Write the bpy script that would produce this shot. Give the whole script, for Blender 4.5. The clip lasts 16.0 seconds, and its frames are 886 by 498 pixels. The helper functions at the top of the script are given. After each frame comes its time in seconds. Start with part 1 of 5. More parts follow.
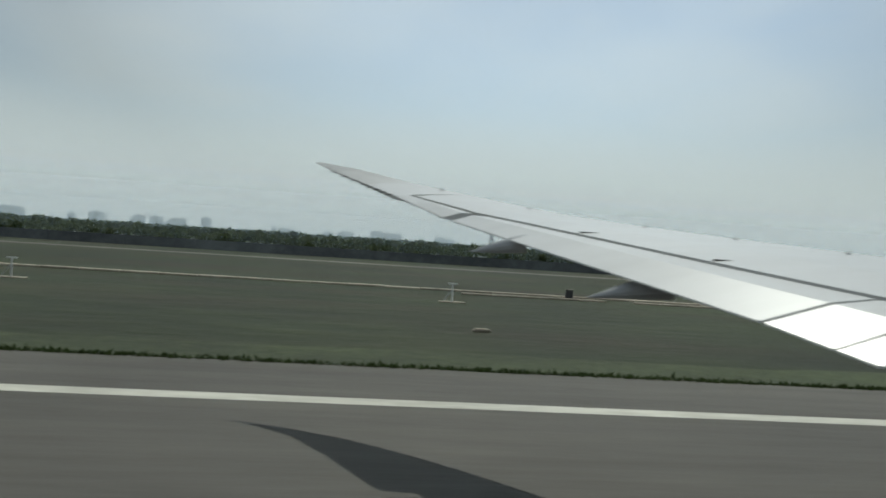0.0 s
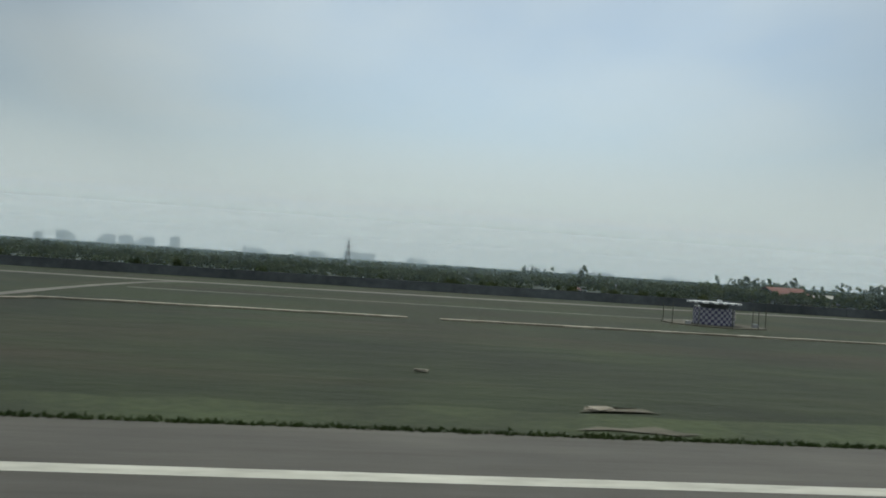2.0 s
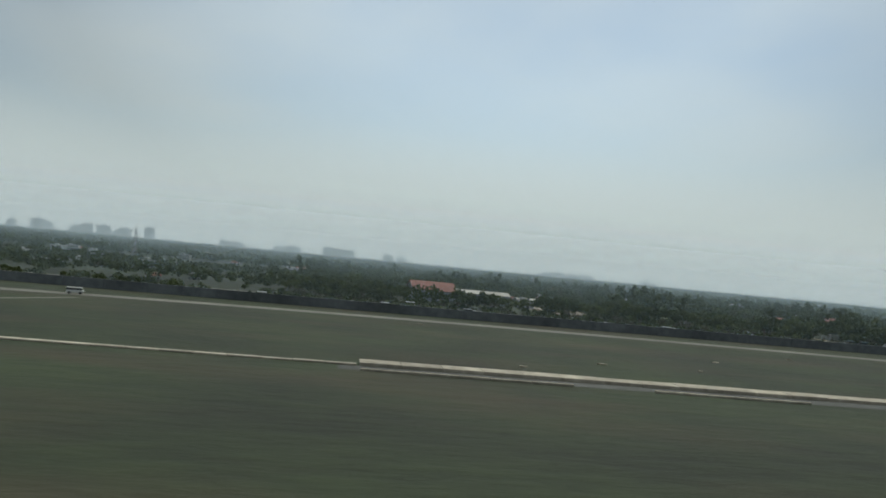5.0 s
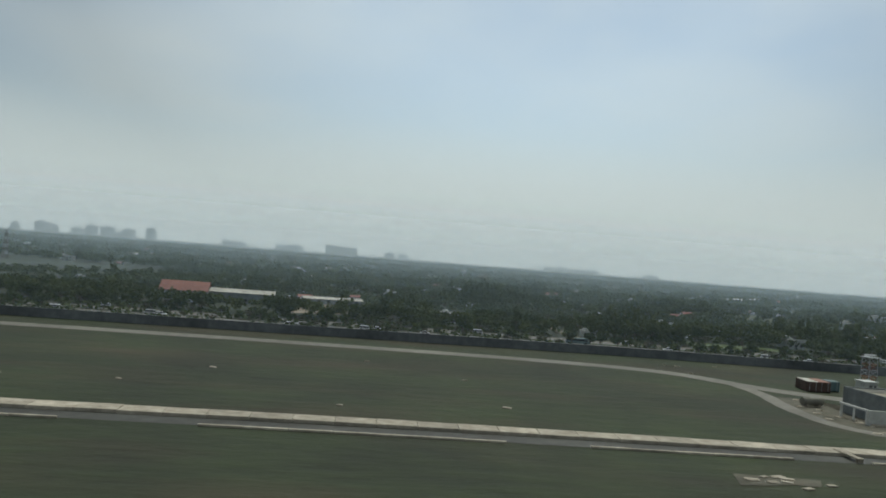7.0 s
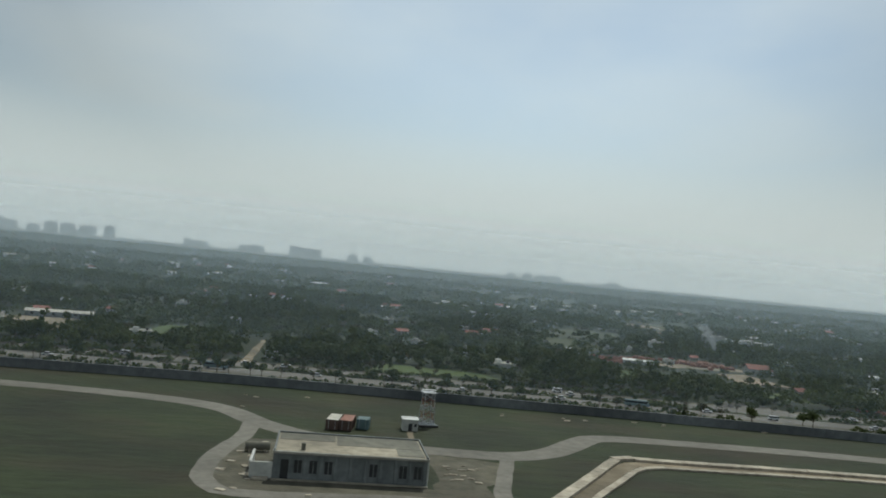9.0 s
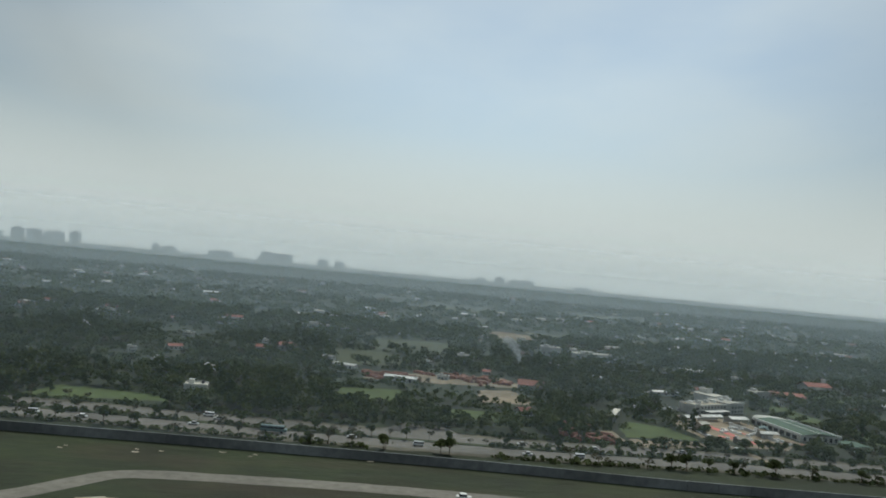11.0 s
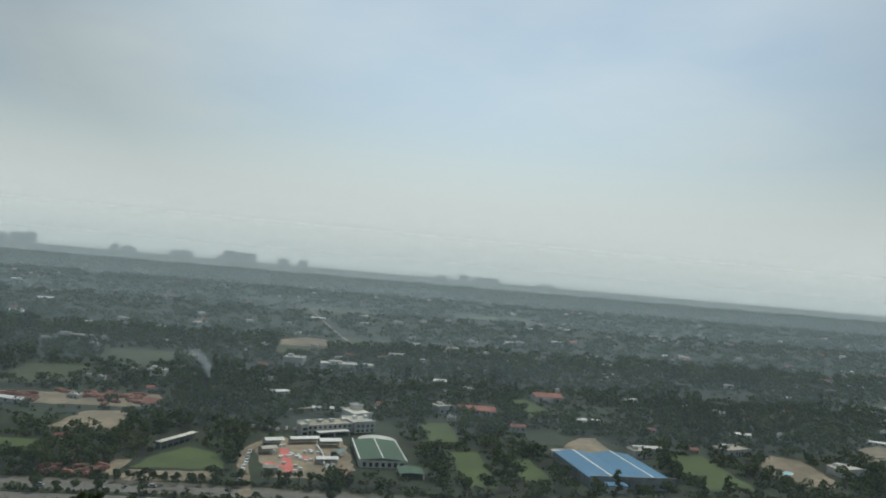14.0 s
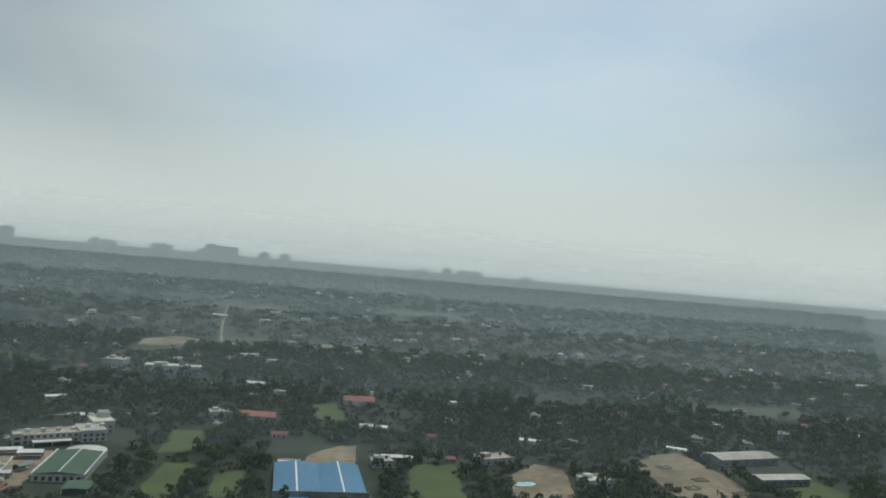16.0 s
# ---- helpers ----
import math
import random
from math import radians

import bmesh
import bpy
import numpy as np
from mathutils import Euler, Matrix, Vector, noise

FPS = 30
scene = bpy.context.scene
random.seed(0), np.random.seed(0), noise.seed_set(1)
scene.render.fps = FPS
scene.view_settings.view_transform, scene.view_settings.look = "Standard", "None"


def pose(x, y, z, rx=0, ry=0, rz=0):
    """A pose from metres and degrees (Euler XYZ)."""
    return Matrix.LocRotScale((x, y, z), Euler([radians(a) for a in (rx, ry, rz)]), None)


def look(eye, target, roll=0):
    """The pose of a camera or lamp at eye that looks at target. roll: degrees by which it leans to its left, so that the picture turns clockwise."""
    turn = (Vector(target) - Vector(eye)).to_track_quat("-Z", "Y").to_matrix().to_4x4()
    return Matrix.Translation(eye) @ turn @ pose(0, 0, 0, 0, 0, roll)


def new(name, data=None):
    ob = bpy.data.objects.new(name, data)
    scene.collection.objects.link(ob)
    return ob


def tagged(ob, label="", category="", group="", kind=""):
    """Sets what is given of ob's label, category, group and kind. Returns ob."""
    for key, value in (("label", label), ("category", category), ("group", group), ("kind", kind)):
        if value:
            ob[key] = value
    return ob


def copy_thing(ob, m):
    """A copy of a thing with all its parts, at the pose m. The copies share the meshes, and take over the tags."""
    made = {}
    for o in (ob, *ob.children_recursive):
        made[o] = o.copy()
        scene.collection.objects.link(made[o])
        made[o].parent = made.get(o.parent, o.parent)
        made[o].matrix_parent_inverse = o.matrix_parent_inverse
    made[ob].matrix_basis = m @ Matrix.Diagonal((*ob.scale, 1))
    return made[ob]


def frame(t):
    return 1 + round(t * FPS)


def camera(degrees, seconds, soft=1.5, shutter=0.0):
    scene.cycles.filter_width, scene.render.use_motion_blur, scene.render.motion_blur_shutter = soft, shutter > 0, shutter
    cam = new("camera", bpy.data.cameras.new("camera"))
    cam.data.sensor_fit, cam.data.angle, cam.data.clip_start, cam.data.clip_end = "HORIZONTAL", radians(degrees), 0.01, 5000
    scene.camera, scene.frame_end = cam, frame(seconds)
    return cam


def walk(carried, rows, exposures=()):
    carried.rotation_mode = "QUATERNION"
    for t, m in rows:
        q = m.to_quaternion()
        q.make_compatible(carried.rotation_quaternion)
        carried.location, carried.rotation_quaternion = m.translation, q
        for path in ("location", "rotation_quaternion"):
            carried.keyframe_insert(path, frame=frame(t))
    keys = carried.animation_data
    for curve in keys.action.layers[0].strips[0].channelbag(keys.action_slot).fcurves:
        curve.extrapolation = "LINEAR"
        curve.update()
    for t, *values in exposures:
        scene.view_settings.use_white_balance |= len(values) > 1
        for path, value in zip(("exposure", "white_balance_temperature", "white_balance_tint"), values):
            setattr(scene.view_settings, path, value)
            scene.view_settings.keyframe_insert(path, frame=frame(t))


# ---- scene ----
cam = camera(59.85, 16.0, soft=1.8, shutter=0.08)


def view(x, y, z, yaw, pitch, roll):
    """Eye and turn of the camera: yaw 0 looks along +y."""
    return pose(x, y, z) @ pose(0, 0, 0, 0, 0, yaw) @ pose(0, 0, 0, 90 + pitch) @ pose(0, 0, 0, 0, 0, roll)


PATH = [
    (0, view(-0.00, -0.00, 3.89, -6.87, -0.37, 3.77)),
    (0.5, view(17.13, -0.01, 3.92, -6.98, -0.22, 3.16)),
    (1, view(34.36, -0.01, 4.10, -7.06, -0.23, 1.84)),
    (1.5, view(51.69, 0.01, 4.47, -7.30, 0.21, 3.42)),
    (2, view(69.13, 0.03, 5.11, -7.56, 1.23, 3.84)),
    (2.5, view(86.66, 0.08, 5.97, -7.88, 1.92, 4.89)),
    (3, view(104.30, 0.12, 6.85, -8.32, 2.12, 6.47)),
    (3.5, view(122.03, 0.15, 7.64, -8.49, 2.11, 5.94)),
    (4, view(139.83, 0.15, 8.44, -8.62, 1.63, 6.26)),
    (6.5, view(229.42, -0.30, 14.48, -4.96, 0.84, 3.61)),
    (7, view(247.45, -0.42, 16.56, -5.84, 0.77, 4.56)),
    (7.5, view(265.56, -0.54, 18.90, -6.15, 0.77, 3.82)),
    (8, view(283.73, -0.66, 21.45, -6.49, 0.77, 5.44)),
    (8.5, view(302.00, -0.78, 24.10, -6.82, 0.97, 5.60)),
    (9, view(320.38, -0.92, 26.74, -7.16, 1.11, 5.67)),
    (9.5, view(338.86, -1.07, 29.31, -7.49, 1.22, 6.37)),
    (10, view(357.44, -1.24, 31.82, -7.63, 1.33, 5.62)),
    (12.5, view(451.53, -2.81, 43.97, -8.26, 1.61, 5.50)),
    (13, view(470.54, -3.32, 46.50, -8.35, 1.59, 4.59)),
    (13.5, view(489.61, -3.86, 49.04, -8.55, 1.40, 5.31)),
    (14, view(508.76, -4.41, 51.57, -8.57, 1.31, 5.09)),
    (14.5, view(527.96, -4.95, 54.07, -8.65, 1.19, 5.35)),
    (15, view(547.23, -5.49, 56.50, -8.61, 1.16, 4.55)),
    (15.5, view(566.56, -6.02, 58.84, -8.63, 0.88, 4.78)),
    (16, view(585.97, -6.55, 61.11, -8.55, 0.77, 5.07)),
]
walk(cam, PATH, exposures=((0, 0.0, 6480, 0), (16, 0.0, 6480, 0)))

# ---------------------------------------------------------------- light
SUN_UP, SUN_TURN = 58.0, 22.0  # degrees above the horizon, and from +y towards +x
world = bpy.data.worlds.new("sky")
scene.world = world
world.use_nodes = True
wn = world.node_tree
sky = wn.nodes.new("ShaderNodeTexSky")
sky.sky_type, sky.sun_disc = "NISHITA", False
sky.sun_elevation, sky.sun_rotation = radians(SUN_UP), radians(SUN_TURN)
sky.air_density, sky.dust_density, sky.ozone_density = 1.0, 0.6, 1.4
# thin high cloud all over the sky
where, drift, wisps, thinness, cloud = (wn.nodes.new(n) for n in ("ShaderNodeTexCoord", "ShaderNodeMapping", "ShaderNodeTexNoise", "ShaderNodeMapRange", "ShaderNodeMix"))
drift.inputs["Scale"].default_value = (1.2, 1.2, 3.0)
wisps.inputs["Scale"].default_value, wisps.inputs["Detail"].default_value = 1.6, 5.0
thinness.inputs["From Min"].default_value, thinness.inputs["From Max"].default_value = 0.42, 0.75
thinness.inputs["To Min"].default_value, thinness.inputs["To Max"].default_value = 0.38, 0.78
cloud.data_type = "RGBA"
wn.links.new(where.outputs["Generated"], drift.inputs["Vector"]), wn.links.new(drift.outputs[0], wisps.inputs["Vector"])
low_haze, height_, thickest = (wn.nodes.new(n) for n in ("ShaderNodeMapRange", "ShaderNodeSeparateXYZ", "ShaderNodeMath"))
low_haze.interpolation_type, thickest.operation = "SMOOTHSTEP", "MAXIMUM"
low_haze.inputs["From Min"].default_value, low_haze.inputs["From Max"].default_value = 0.05, 0.26
low_haze.inputs["To Min"].default_value, low_haze.inputs["To Max"].default_value = 0.97, 0.2
wn.links.new(where.outputs["Generated"], height_.inputs[0]), wn.links.new(height_.outputs["Z"], low_haze.inputs["Value"])
wn.links.new(wisps.outputs["Fac"], thinness.inputs["Value"]), wn.links.new(thinness.outputs[0], thickest.inputs[0])
wn.links.new(low_haze.outputs[0], thickest.inputs[1]), wn.links.new(thickest.outputs[0], cloud.inputs["Factor"])
wn.links.new(sky.outputs[0], cloud.inputs[6])
cloud.inputs[7].default_value = (7.3, 7.6, 7.8, 1)
# the veil of cloud is brighter on the sun's side and even along the horizon
glow_way = Vector((math.sin(radians(12)) * math.cos(radians(30)), math.cos(radians(12)) * math.cos(radians(30)), math.sin(radians(30))))
facing, gain, level, rise, blend, lit_sky = (wn.nodes.new(n) for n in ("ShaderNodeVectorMath", "ShaderNodeMapRange", "ShaderNodeSeparateXYZ", "ShaderNodeMapRange", "ShaderNodeMix", "ShaderNodeVectorMath"))
facing.operation, lit_sky.operation = "DOT_PRODUCT", "MULTIPLY"
facing.inputs[1].default_value = glow_way
gain.inputs["From Min"].default_value, gain.inputs["From Max"].default_value = 0.83, 0.955
gain.inputs["To Min"].default_value, gain.inputs["To Max"].default_value = 0.78, 1.16
rise.inputs["From Min"].default_value, rise.inputs["From Max"].default_value = 0.02, 0.17
blend.inputs[2].default_value = 1.0
wn.links.new(where.outputs["Generated"], facing.inputs[0]), wn.links.new(facing.outputs["Value"], gain.inputs["Value"])
wn.links.new(where.outputs["Generated"], level.inputs[0]), wn.links.new(level.outputs["Z"], rise.inputs["Value"])
wn.links.new(rise.outputs[0], blend.inputs[0]), wn.links.new(gain.outputs[0], blend.inputs[3])
wn.links.new(cloud.outputs[2], lit_sky.inputs[0]), wn.links.new(blend.outputs[0], lit_sky.inputs[1])
wn.links.new(lit_sky.outputs[0], wn.nodes["Background"].inputs[0])
wn.nodes["Background"].inputs[1].default_value = 0.085

lamp = bpy.data.lights.new("sun", "SUN")
lamp.energy, lamp.angle, lamp.color = 2.5, radians(0.6), (1.0, 0.96, 0.90)
sun = new("sun", lamp)
sun_way = Vector((math.sin(radians(SUN_TURN)) * math.cos(radians(SUN_UP)), math.cos(radians(SUN_TURN)) * math.cos(radians(SUN_UP)), math.sin(radians(SUN_UP))))
sun.matrix_world = look(sun_way * 100, (0, 0, 0))
scene.view_settings.exposure = 0.0

# ---------------------------------------------------------------- materials


def material(name, dark, light, scale=1.0, rough=0.8, metal=0.0, bump=0.0, stretch=(1, 1, 1), blotch=0.0, vary=0.0, patch=None):
    """A surface that runs from dark to light at two scales; blotch adds broad stains, vary a shade for each object."""
    m = bpy.data.materials.new(name)
    m.use_nodes = True
    t = m.node_tree
    link, node = t.links.new, t.nodes.new
    p = t.nodes["Principled BSDF"]
    p.inputs["Roughness"].default_value, p.inputs["Metallic"].default_value = rough, metal
    geo, mapping = node("ShaderNodeNewGeometry"), node("ShaderNodeMapping")
    mapping.inputs["Scale"].default_value = [scale * s for s in stretch]
    link(geo.outputs["Position"], mapping.inputs["Vector"])
    fine = node("ShaderNodeTexNoise")
    fine.inputs["Scale"].default_value, fine.inputs["Detail"].default_value = 1.0, 8.0
    fine.inputs["Roughness"].default_value = 0.65
    link(mapping.outputs[0], fine.inputs["Vector"])
    ramp = node("ShaderNodeValToRGB")
    ramp.color_ramp.elements[0].position, ramp.color_ramp.elements[1].position = 0.3, 0.7
    ramp.color_ramp.elements[0].color, ramp.color_ramp.elements[1].color = (*dark, 1), (*light, 1)
    link(fine.outputs["Fac"], ramp.inputs["Fac"])
    out = ramp.outputs[0]
    if patch:  # broad drifts of another colour
        drift, edge, mixer = node("ShaderNodeTexNoise"), node("ShaderNodeMapRange"), node("ShaderNodeMix")
        drift.inputs["Scale"].default_value, drift.inputs["Detail"].default_value = scale * 0.17, 6.0
        edge.inputs["From Min"].default_value, edge.inputs["From Max"].default_value = 0.47, 0.72
        mixer.data_type = "RGBA"
        mixer.inputs[7].default_value = (*patch, 1)
        link(mapping.outputs[0], drift.inputs["Vector"]), link(drift.outputs["Fac"], edge.inputs["Value"])
        drift.inputs["Scale"].default_value = 0.17
        link(edge.outputs[0], mixer.inputs["Factor"]), link(out, mixer.inputs[6])
        out = mixer.outputs[2]
    if blotch:
        broad, shade = node("ShaderNodeTexNoise"), node("ShaderNodeMapRange")
        broad.inputs["Scale"].default_value, broad.inputs["Detail"].default_value = scale * 0.11, 4.0
        link(geo.outputs["Position"], broad.inputs["Vector"])
        shade.inputs["From Min"].default_value, shade.inputs["From Max"].default_value = 0.3, 0.7
        shade.inputs["To Min"].default_value, shade.inputs["To Max"].default_value = 1 - blotch, 1 + blotch
        link(broad.outputs["Fac"], shade.inputs["Value"])
        mul = node("ShaderNodeVectorMath")
        mul.operation = "MULTIPLY"
        link(out, mul.inputs[0]), link(shade.outputs[0], mul.inputs[1])
        out = mul.outputs[0]
    if vary:
        info, hue = node("ShaderNodeObjectInfo"), node("ShaderNodeMapRange")
        hue.inputs["To Min"].default_value, hue.inputs["To Max"].default_value = 1 - vary, 1 + vary
        link(info.outputs["Random"], hue.inputs["Value"])
        mul = node("ShaderNodeVectorMath")
        mul.operation = "MULTIPLY"
        link(out, mul.inputs[0]), link(hue.outputs[0], mul.inputs[1])
        out = mul.outputs[0]
    link(out, p.inputs["Base Color"])
    if bump:
        b = node("ShaderNodeBump")
        b.inputs["Strength"].default_value, b.inputs["Distance"].default_value = bump, 0.3 / scale
        link(fine.outputs["Fac"], b.inputs["Height"]), link(b.outputs[0], p.inputs["Normal"])
    return m


def foliage(name, dark, light, through_light=0.25):
    """Leaves: each clump its own green, whole trees lighter or browner, some light coming through."""
    m = bpy.data.materials.new(name)
    m.use_nodes = True
    t = m.node_tree
    link, node = t.links.new, t.nodes.new
    p = t.nodes["Principled BSDF"]
    p.inputs["Roughness"].default_value = 0.75
    p.inputs["Specular IOR Level"].default_value = 0.2
    geo, noise_, add = node("ShaderNodeNewGeometry"), node("ShaderNodeTexNoise"), node("ShaderNodeMath")
    noise_.inputs["Scale"].default_value, noise_.inputs["Detail"].default_value = 0.13, 2.0
    link(geo.outputs["Position"], noise_.inputs["Vector"])
    add.operation = "MULTIPLY_ADD"
    add.inputs[1].default_value, add.inputs[2].default_value = 0.26, -0.13
    link(geo.outputs["Random Per Island"], add.inputs[0])
    both = node("ShaderNodeMath")
    both.operation = "ADD"
    link(add.outputs[0], both.inputs[0]), link(noise_.outputs["Fac"], both.inputs[1])
    ramp = node("ShaderNodeValToRGB")
    ramp.color_ramp.elements[0].position, ramp.color_ramp.elements[1].position = 0.25, 0.8
    ramp.color_ramp.elements[0].color, ramp.color_ramp.elements[1].color = (*dark, 1), (*light, 1)
    link(both.outputs[0], ramp.inputs["Fac"]), link(ramp.outputs[0], p.inputs["Base Color"])
    leaf, mix = node("ShaderNodeBsdfTranslucent"), node("ShaderNodeMixShader")
    mix.inputs[0].default_value = through_light
    link(ramp.outputs[0], leaf.inputs["Color"]), link(p.outputs[0], mix.inputs[1]), link(leaf.outputs[0], mix.inputs[2])
    link(mix.outputs[0], t.nodes["Material Output"].inputs["Surface"])
    return m


def checker(name, one, two, size):
    m = bpy.data.materials.new(name)
    m.use_nodes = True
    t = m.node_tree
    coord, tex = t.nodes.new("ShaderNodeUVMap"), t.nodes.new("ShaderNodeTexChecker")
    tex.inputs["Color1"].default_value, tex.inputs["Color2"].default_value = (*one, 1), (*two, 1)
    tex.inputs["Scale"].default_value = 1 / size
    t.links.new(coord.outputs[0], tex.inputs["Vector"])
    t.links.new(tex.outputs["Color"], t.nodes["Principled BSDF"].inputs["Base Color"])
    t.nodes["Principled BSDF"].inputs["Roughness"].default_value = 0.6
    return m


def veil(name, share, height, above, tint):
    """Haze stand-in for an upright sheet: lets most light pass, thins out with height."""
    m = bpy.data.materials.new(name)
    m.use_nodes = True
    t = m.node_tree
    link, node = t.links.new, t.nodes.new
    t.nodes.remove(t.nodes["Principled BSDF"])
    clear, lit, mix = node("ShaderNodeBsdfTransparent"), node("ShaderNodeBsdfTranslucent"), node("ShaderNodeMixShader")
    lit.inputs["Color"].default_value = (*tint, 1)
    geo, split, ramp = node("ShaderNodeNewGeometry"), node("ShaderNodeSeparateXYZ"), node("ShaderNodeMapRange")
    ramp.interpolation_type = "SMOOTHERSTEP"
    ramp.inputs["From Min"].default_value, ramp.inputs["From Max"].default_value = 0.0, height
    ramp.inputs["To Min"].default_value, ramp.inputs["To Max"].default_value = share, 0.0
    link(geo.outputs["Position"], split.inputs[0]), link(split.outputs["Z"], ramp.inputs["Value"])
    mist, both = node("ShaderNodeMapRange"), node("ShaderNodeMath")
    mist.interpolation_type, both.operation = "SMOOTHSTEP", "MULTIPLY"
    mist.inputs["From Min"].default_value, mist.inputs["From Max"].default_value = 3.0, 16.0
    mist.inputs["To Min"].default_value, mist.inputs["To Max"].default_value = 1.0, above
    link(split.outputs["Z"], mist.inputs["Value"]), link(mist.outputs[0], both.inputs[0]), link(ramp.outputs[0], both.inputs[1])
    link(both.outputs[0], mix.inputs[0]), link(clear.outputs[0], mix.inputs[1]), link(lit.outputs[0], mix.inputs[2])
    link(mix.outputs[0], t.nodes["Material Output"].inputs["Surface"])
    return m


GRASS = material("airfield_grass", (0.010, 0.018, 0.004), (0.024, 0.034, 0.009), 0.5, 0.95, bump=0.5, stretch=(0.35, 1, 1), blotch=0.4, patch=(0.032, 0.027, 0.012))
VERGE = material("verge_grass", (0.020, 0.031, 0.009), (0.042, 0.055, 0.019), 1.6, 0.95, bump=0.5, blotch=0.4)
SCRUB = material("undergrowth", (0.007, 0.014, 0.004), (0.020, 0.027, 0.008), 0.3, 0.95, bump=0.3, blotch=0.5)
LAWN = material("lawn", (0.041, 0.064, 0.014), (0.066, 0.091, 0.023), 0.6, 0.95, bump=0.2, blotch=0.25)
PASTURE = material("pasture", (0.026, 0.036, 0.012), (0.055, 0.062, 0.024), 0.15, 0.95, blotch=0.35)
SAND = material("sandy_earth", (0.13, 0.102, 0.066), (0.27, 0.222, 0.155), 0.35, 0.95, bump=0.3, blotch=0.3, patch=(0.10, 0.085, 0.055))
DIRT = material("packed_dirt", (0.050, 0.048, 0.032), (0.120, 0.108, 0.078), 0.4, 0.95, bump=0.3, blotch=0.35)
ASPHALT = material("runway_asphalt", (0.056, 0.052, 0.044), (0.088, 0.082, 0.070), 0.9, 0.85, bump=0.15, stretch=(0.15, 1, 1), blotch=0.2)
PAINT = material("runway_paint", (0.34, 0.33, 0.28), (0.54, 0.53, 0.46), 2.0, 0.7, stretch=(0.3, 1, 1), blotch=0.15)
TARMAC = material("service_road", (0.110, 0.103, 0.086), (0.190, 0.178, 0.150), 0.7, 0.9, bump=0.1, blotch=0.25)
HIGHWAY = material("highway_surface", (0.080, 0.075, 0.066), (0.150, 0.139, 0.122), 0.4, 0.9, blotch=0.3)
CONCRETE = material("weathered_concrete", (0.22, 0.19, 0.145), (0.44, 0.39, 0.31), 0.9, 0.9, bump=0.2, blotch=0.3, vary=0.18)
DITCH = material("ditch_mud", (0.020, 0.020, 0.018), (0.05, 0.05, 0.042), 0.8, 0.8, blotch=0.3)
WALL_GREY = material("boundary_wall", (0.090, 0.099, 0.103), (0.160, 0.171, 0.173), 0.6, 0.9, bump=0.1, blotch=0.35, vary=0.08)
PLASTER = material("white_plaster", (0.32, 0.32, 0.29), (0.52, 0.52, 0.48), 0.7, 0.85, blotch=0.25, vary=0.12)
GREY_PLASTER = material("grey_plaster", (0.11, 0.122, 0.122), (0.23, 0.245, 0.24), 0.5, 0.9, bump=0.1, blotch=0.3)
ROOF_PALE = material("pale_roof", (0.29, 0.27, 0.23), (0.50, 0.48, 0.42), 0.5, 0.85, blotch=0.3, vary=0.25)
BROWN_SHEET = material("brown_sheet", (0.05, 0.03, 0.024), (0.11, 0.07, 0.055), 1.2, 0.75, blotch=0.3)
ROOF_SAND = material("sanded_roof", (0.20, 0.175, 0.13), (0.40, 0.355, 0.27), 0.6, 0.9, blotch=0.3)
ROOF_DARK = material("mossy_roof", (0.10, 0.10, 0.08), (0.20, 0.19, 0.15), 0.6, 0.9, blotch=0.3)
ROOF_RED = material("red_tile_roof", (0.14, 0.05, 0.038), (0.27, 0.11, 0.083), 0.9, 0.85, blotch=0.3, vary=0.2)
ROOF_GREEN = material("green_sheet_roof", (0.026, 0.062, 0.036), (0.043, 0.090, 0.054), 0.5, 0.8, stretch=(4, 0.4, 1), blotch=0.15)
ROOF_BLUE = material("blue_sheet_roof", (0.032, 0.12, 0.225), (0.05, 0.165, 0.29), 0.5, 0.75, stretch=(4, 0.4, 1), blotch=0.12)
OPENING = material("dark_opening", (0.012, 0.014, 0.016), (0.035, 0.038, 0.04), 1.0, 0.35)
METAL = material("galvanised_steel", (0.30, 0.31, 0.32), (0.52, 0.53, 0.54), 2.0, 0.5, metal=0.6)
RED_PAINT = material("red_paint", (0.35, 0.05, 0.035), (0.55, 0.10, 0.07), 1.5, 0.6, blotch=0.2)
RUST_RED = material("rusty_red_sheet", (0.15, 0.058, 0.038), (0.28, 0.125, 0.082), 1.2, 0.7, blotch=0.3)
TEAL = material("teal_sheet", (0.06, 0.10, 0.105), (0.12, 0.18, 0.185), 1.2, 0.7, blotch=0.3)
WHITE_SHEET = material("white_sheet", (0.42, 0.42, 0.40), (0.66, 0.66, 0.64), 1.0, 0.6, blotch=0.2, vary=0.15)
BRICKS = material("red_brick_stack", (0.14, 0.06, 0.042), (0.27, 0.125, 0.09), 1.5, 0.9, blotch=0.3, vary=0.25)
BARK = material("bark", (0.06, 0.045, 0.03), (0.14, 0.11, 0.08), 2.0, 0.95)
TYRE = material("tyre_rubber", (0.012, 0.012, 0.012), (0.03, 0.03, 0.03), 3.0, 0.8)
GLASS_DARK = material("tinted_glass", (0.012, 0.016, 0.02), (0.03, 0.035, 0.04), 1.0, 0.1)
CAR_PAINT = material("car_paint", (0.40, 0.40, 0.40), (0.62, 0.62, 0.62), 0.4, 0.3, vary=0.45)
WING_PAINT = material("wing_paint", (0.50, 0.50, 0.49), (0.58, 0.58, 0.57), 0.6, 0.32, stretch=(0.3, 2, 1), blotch=0.05)
WING_UNDER = material("wing_underside_paint", (0.30, 0.31, 0.32), (0.40, 0.41, 0.42), 0.6, 0.4)
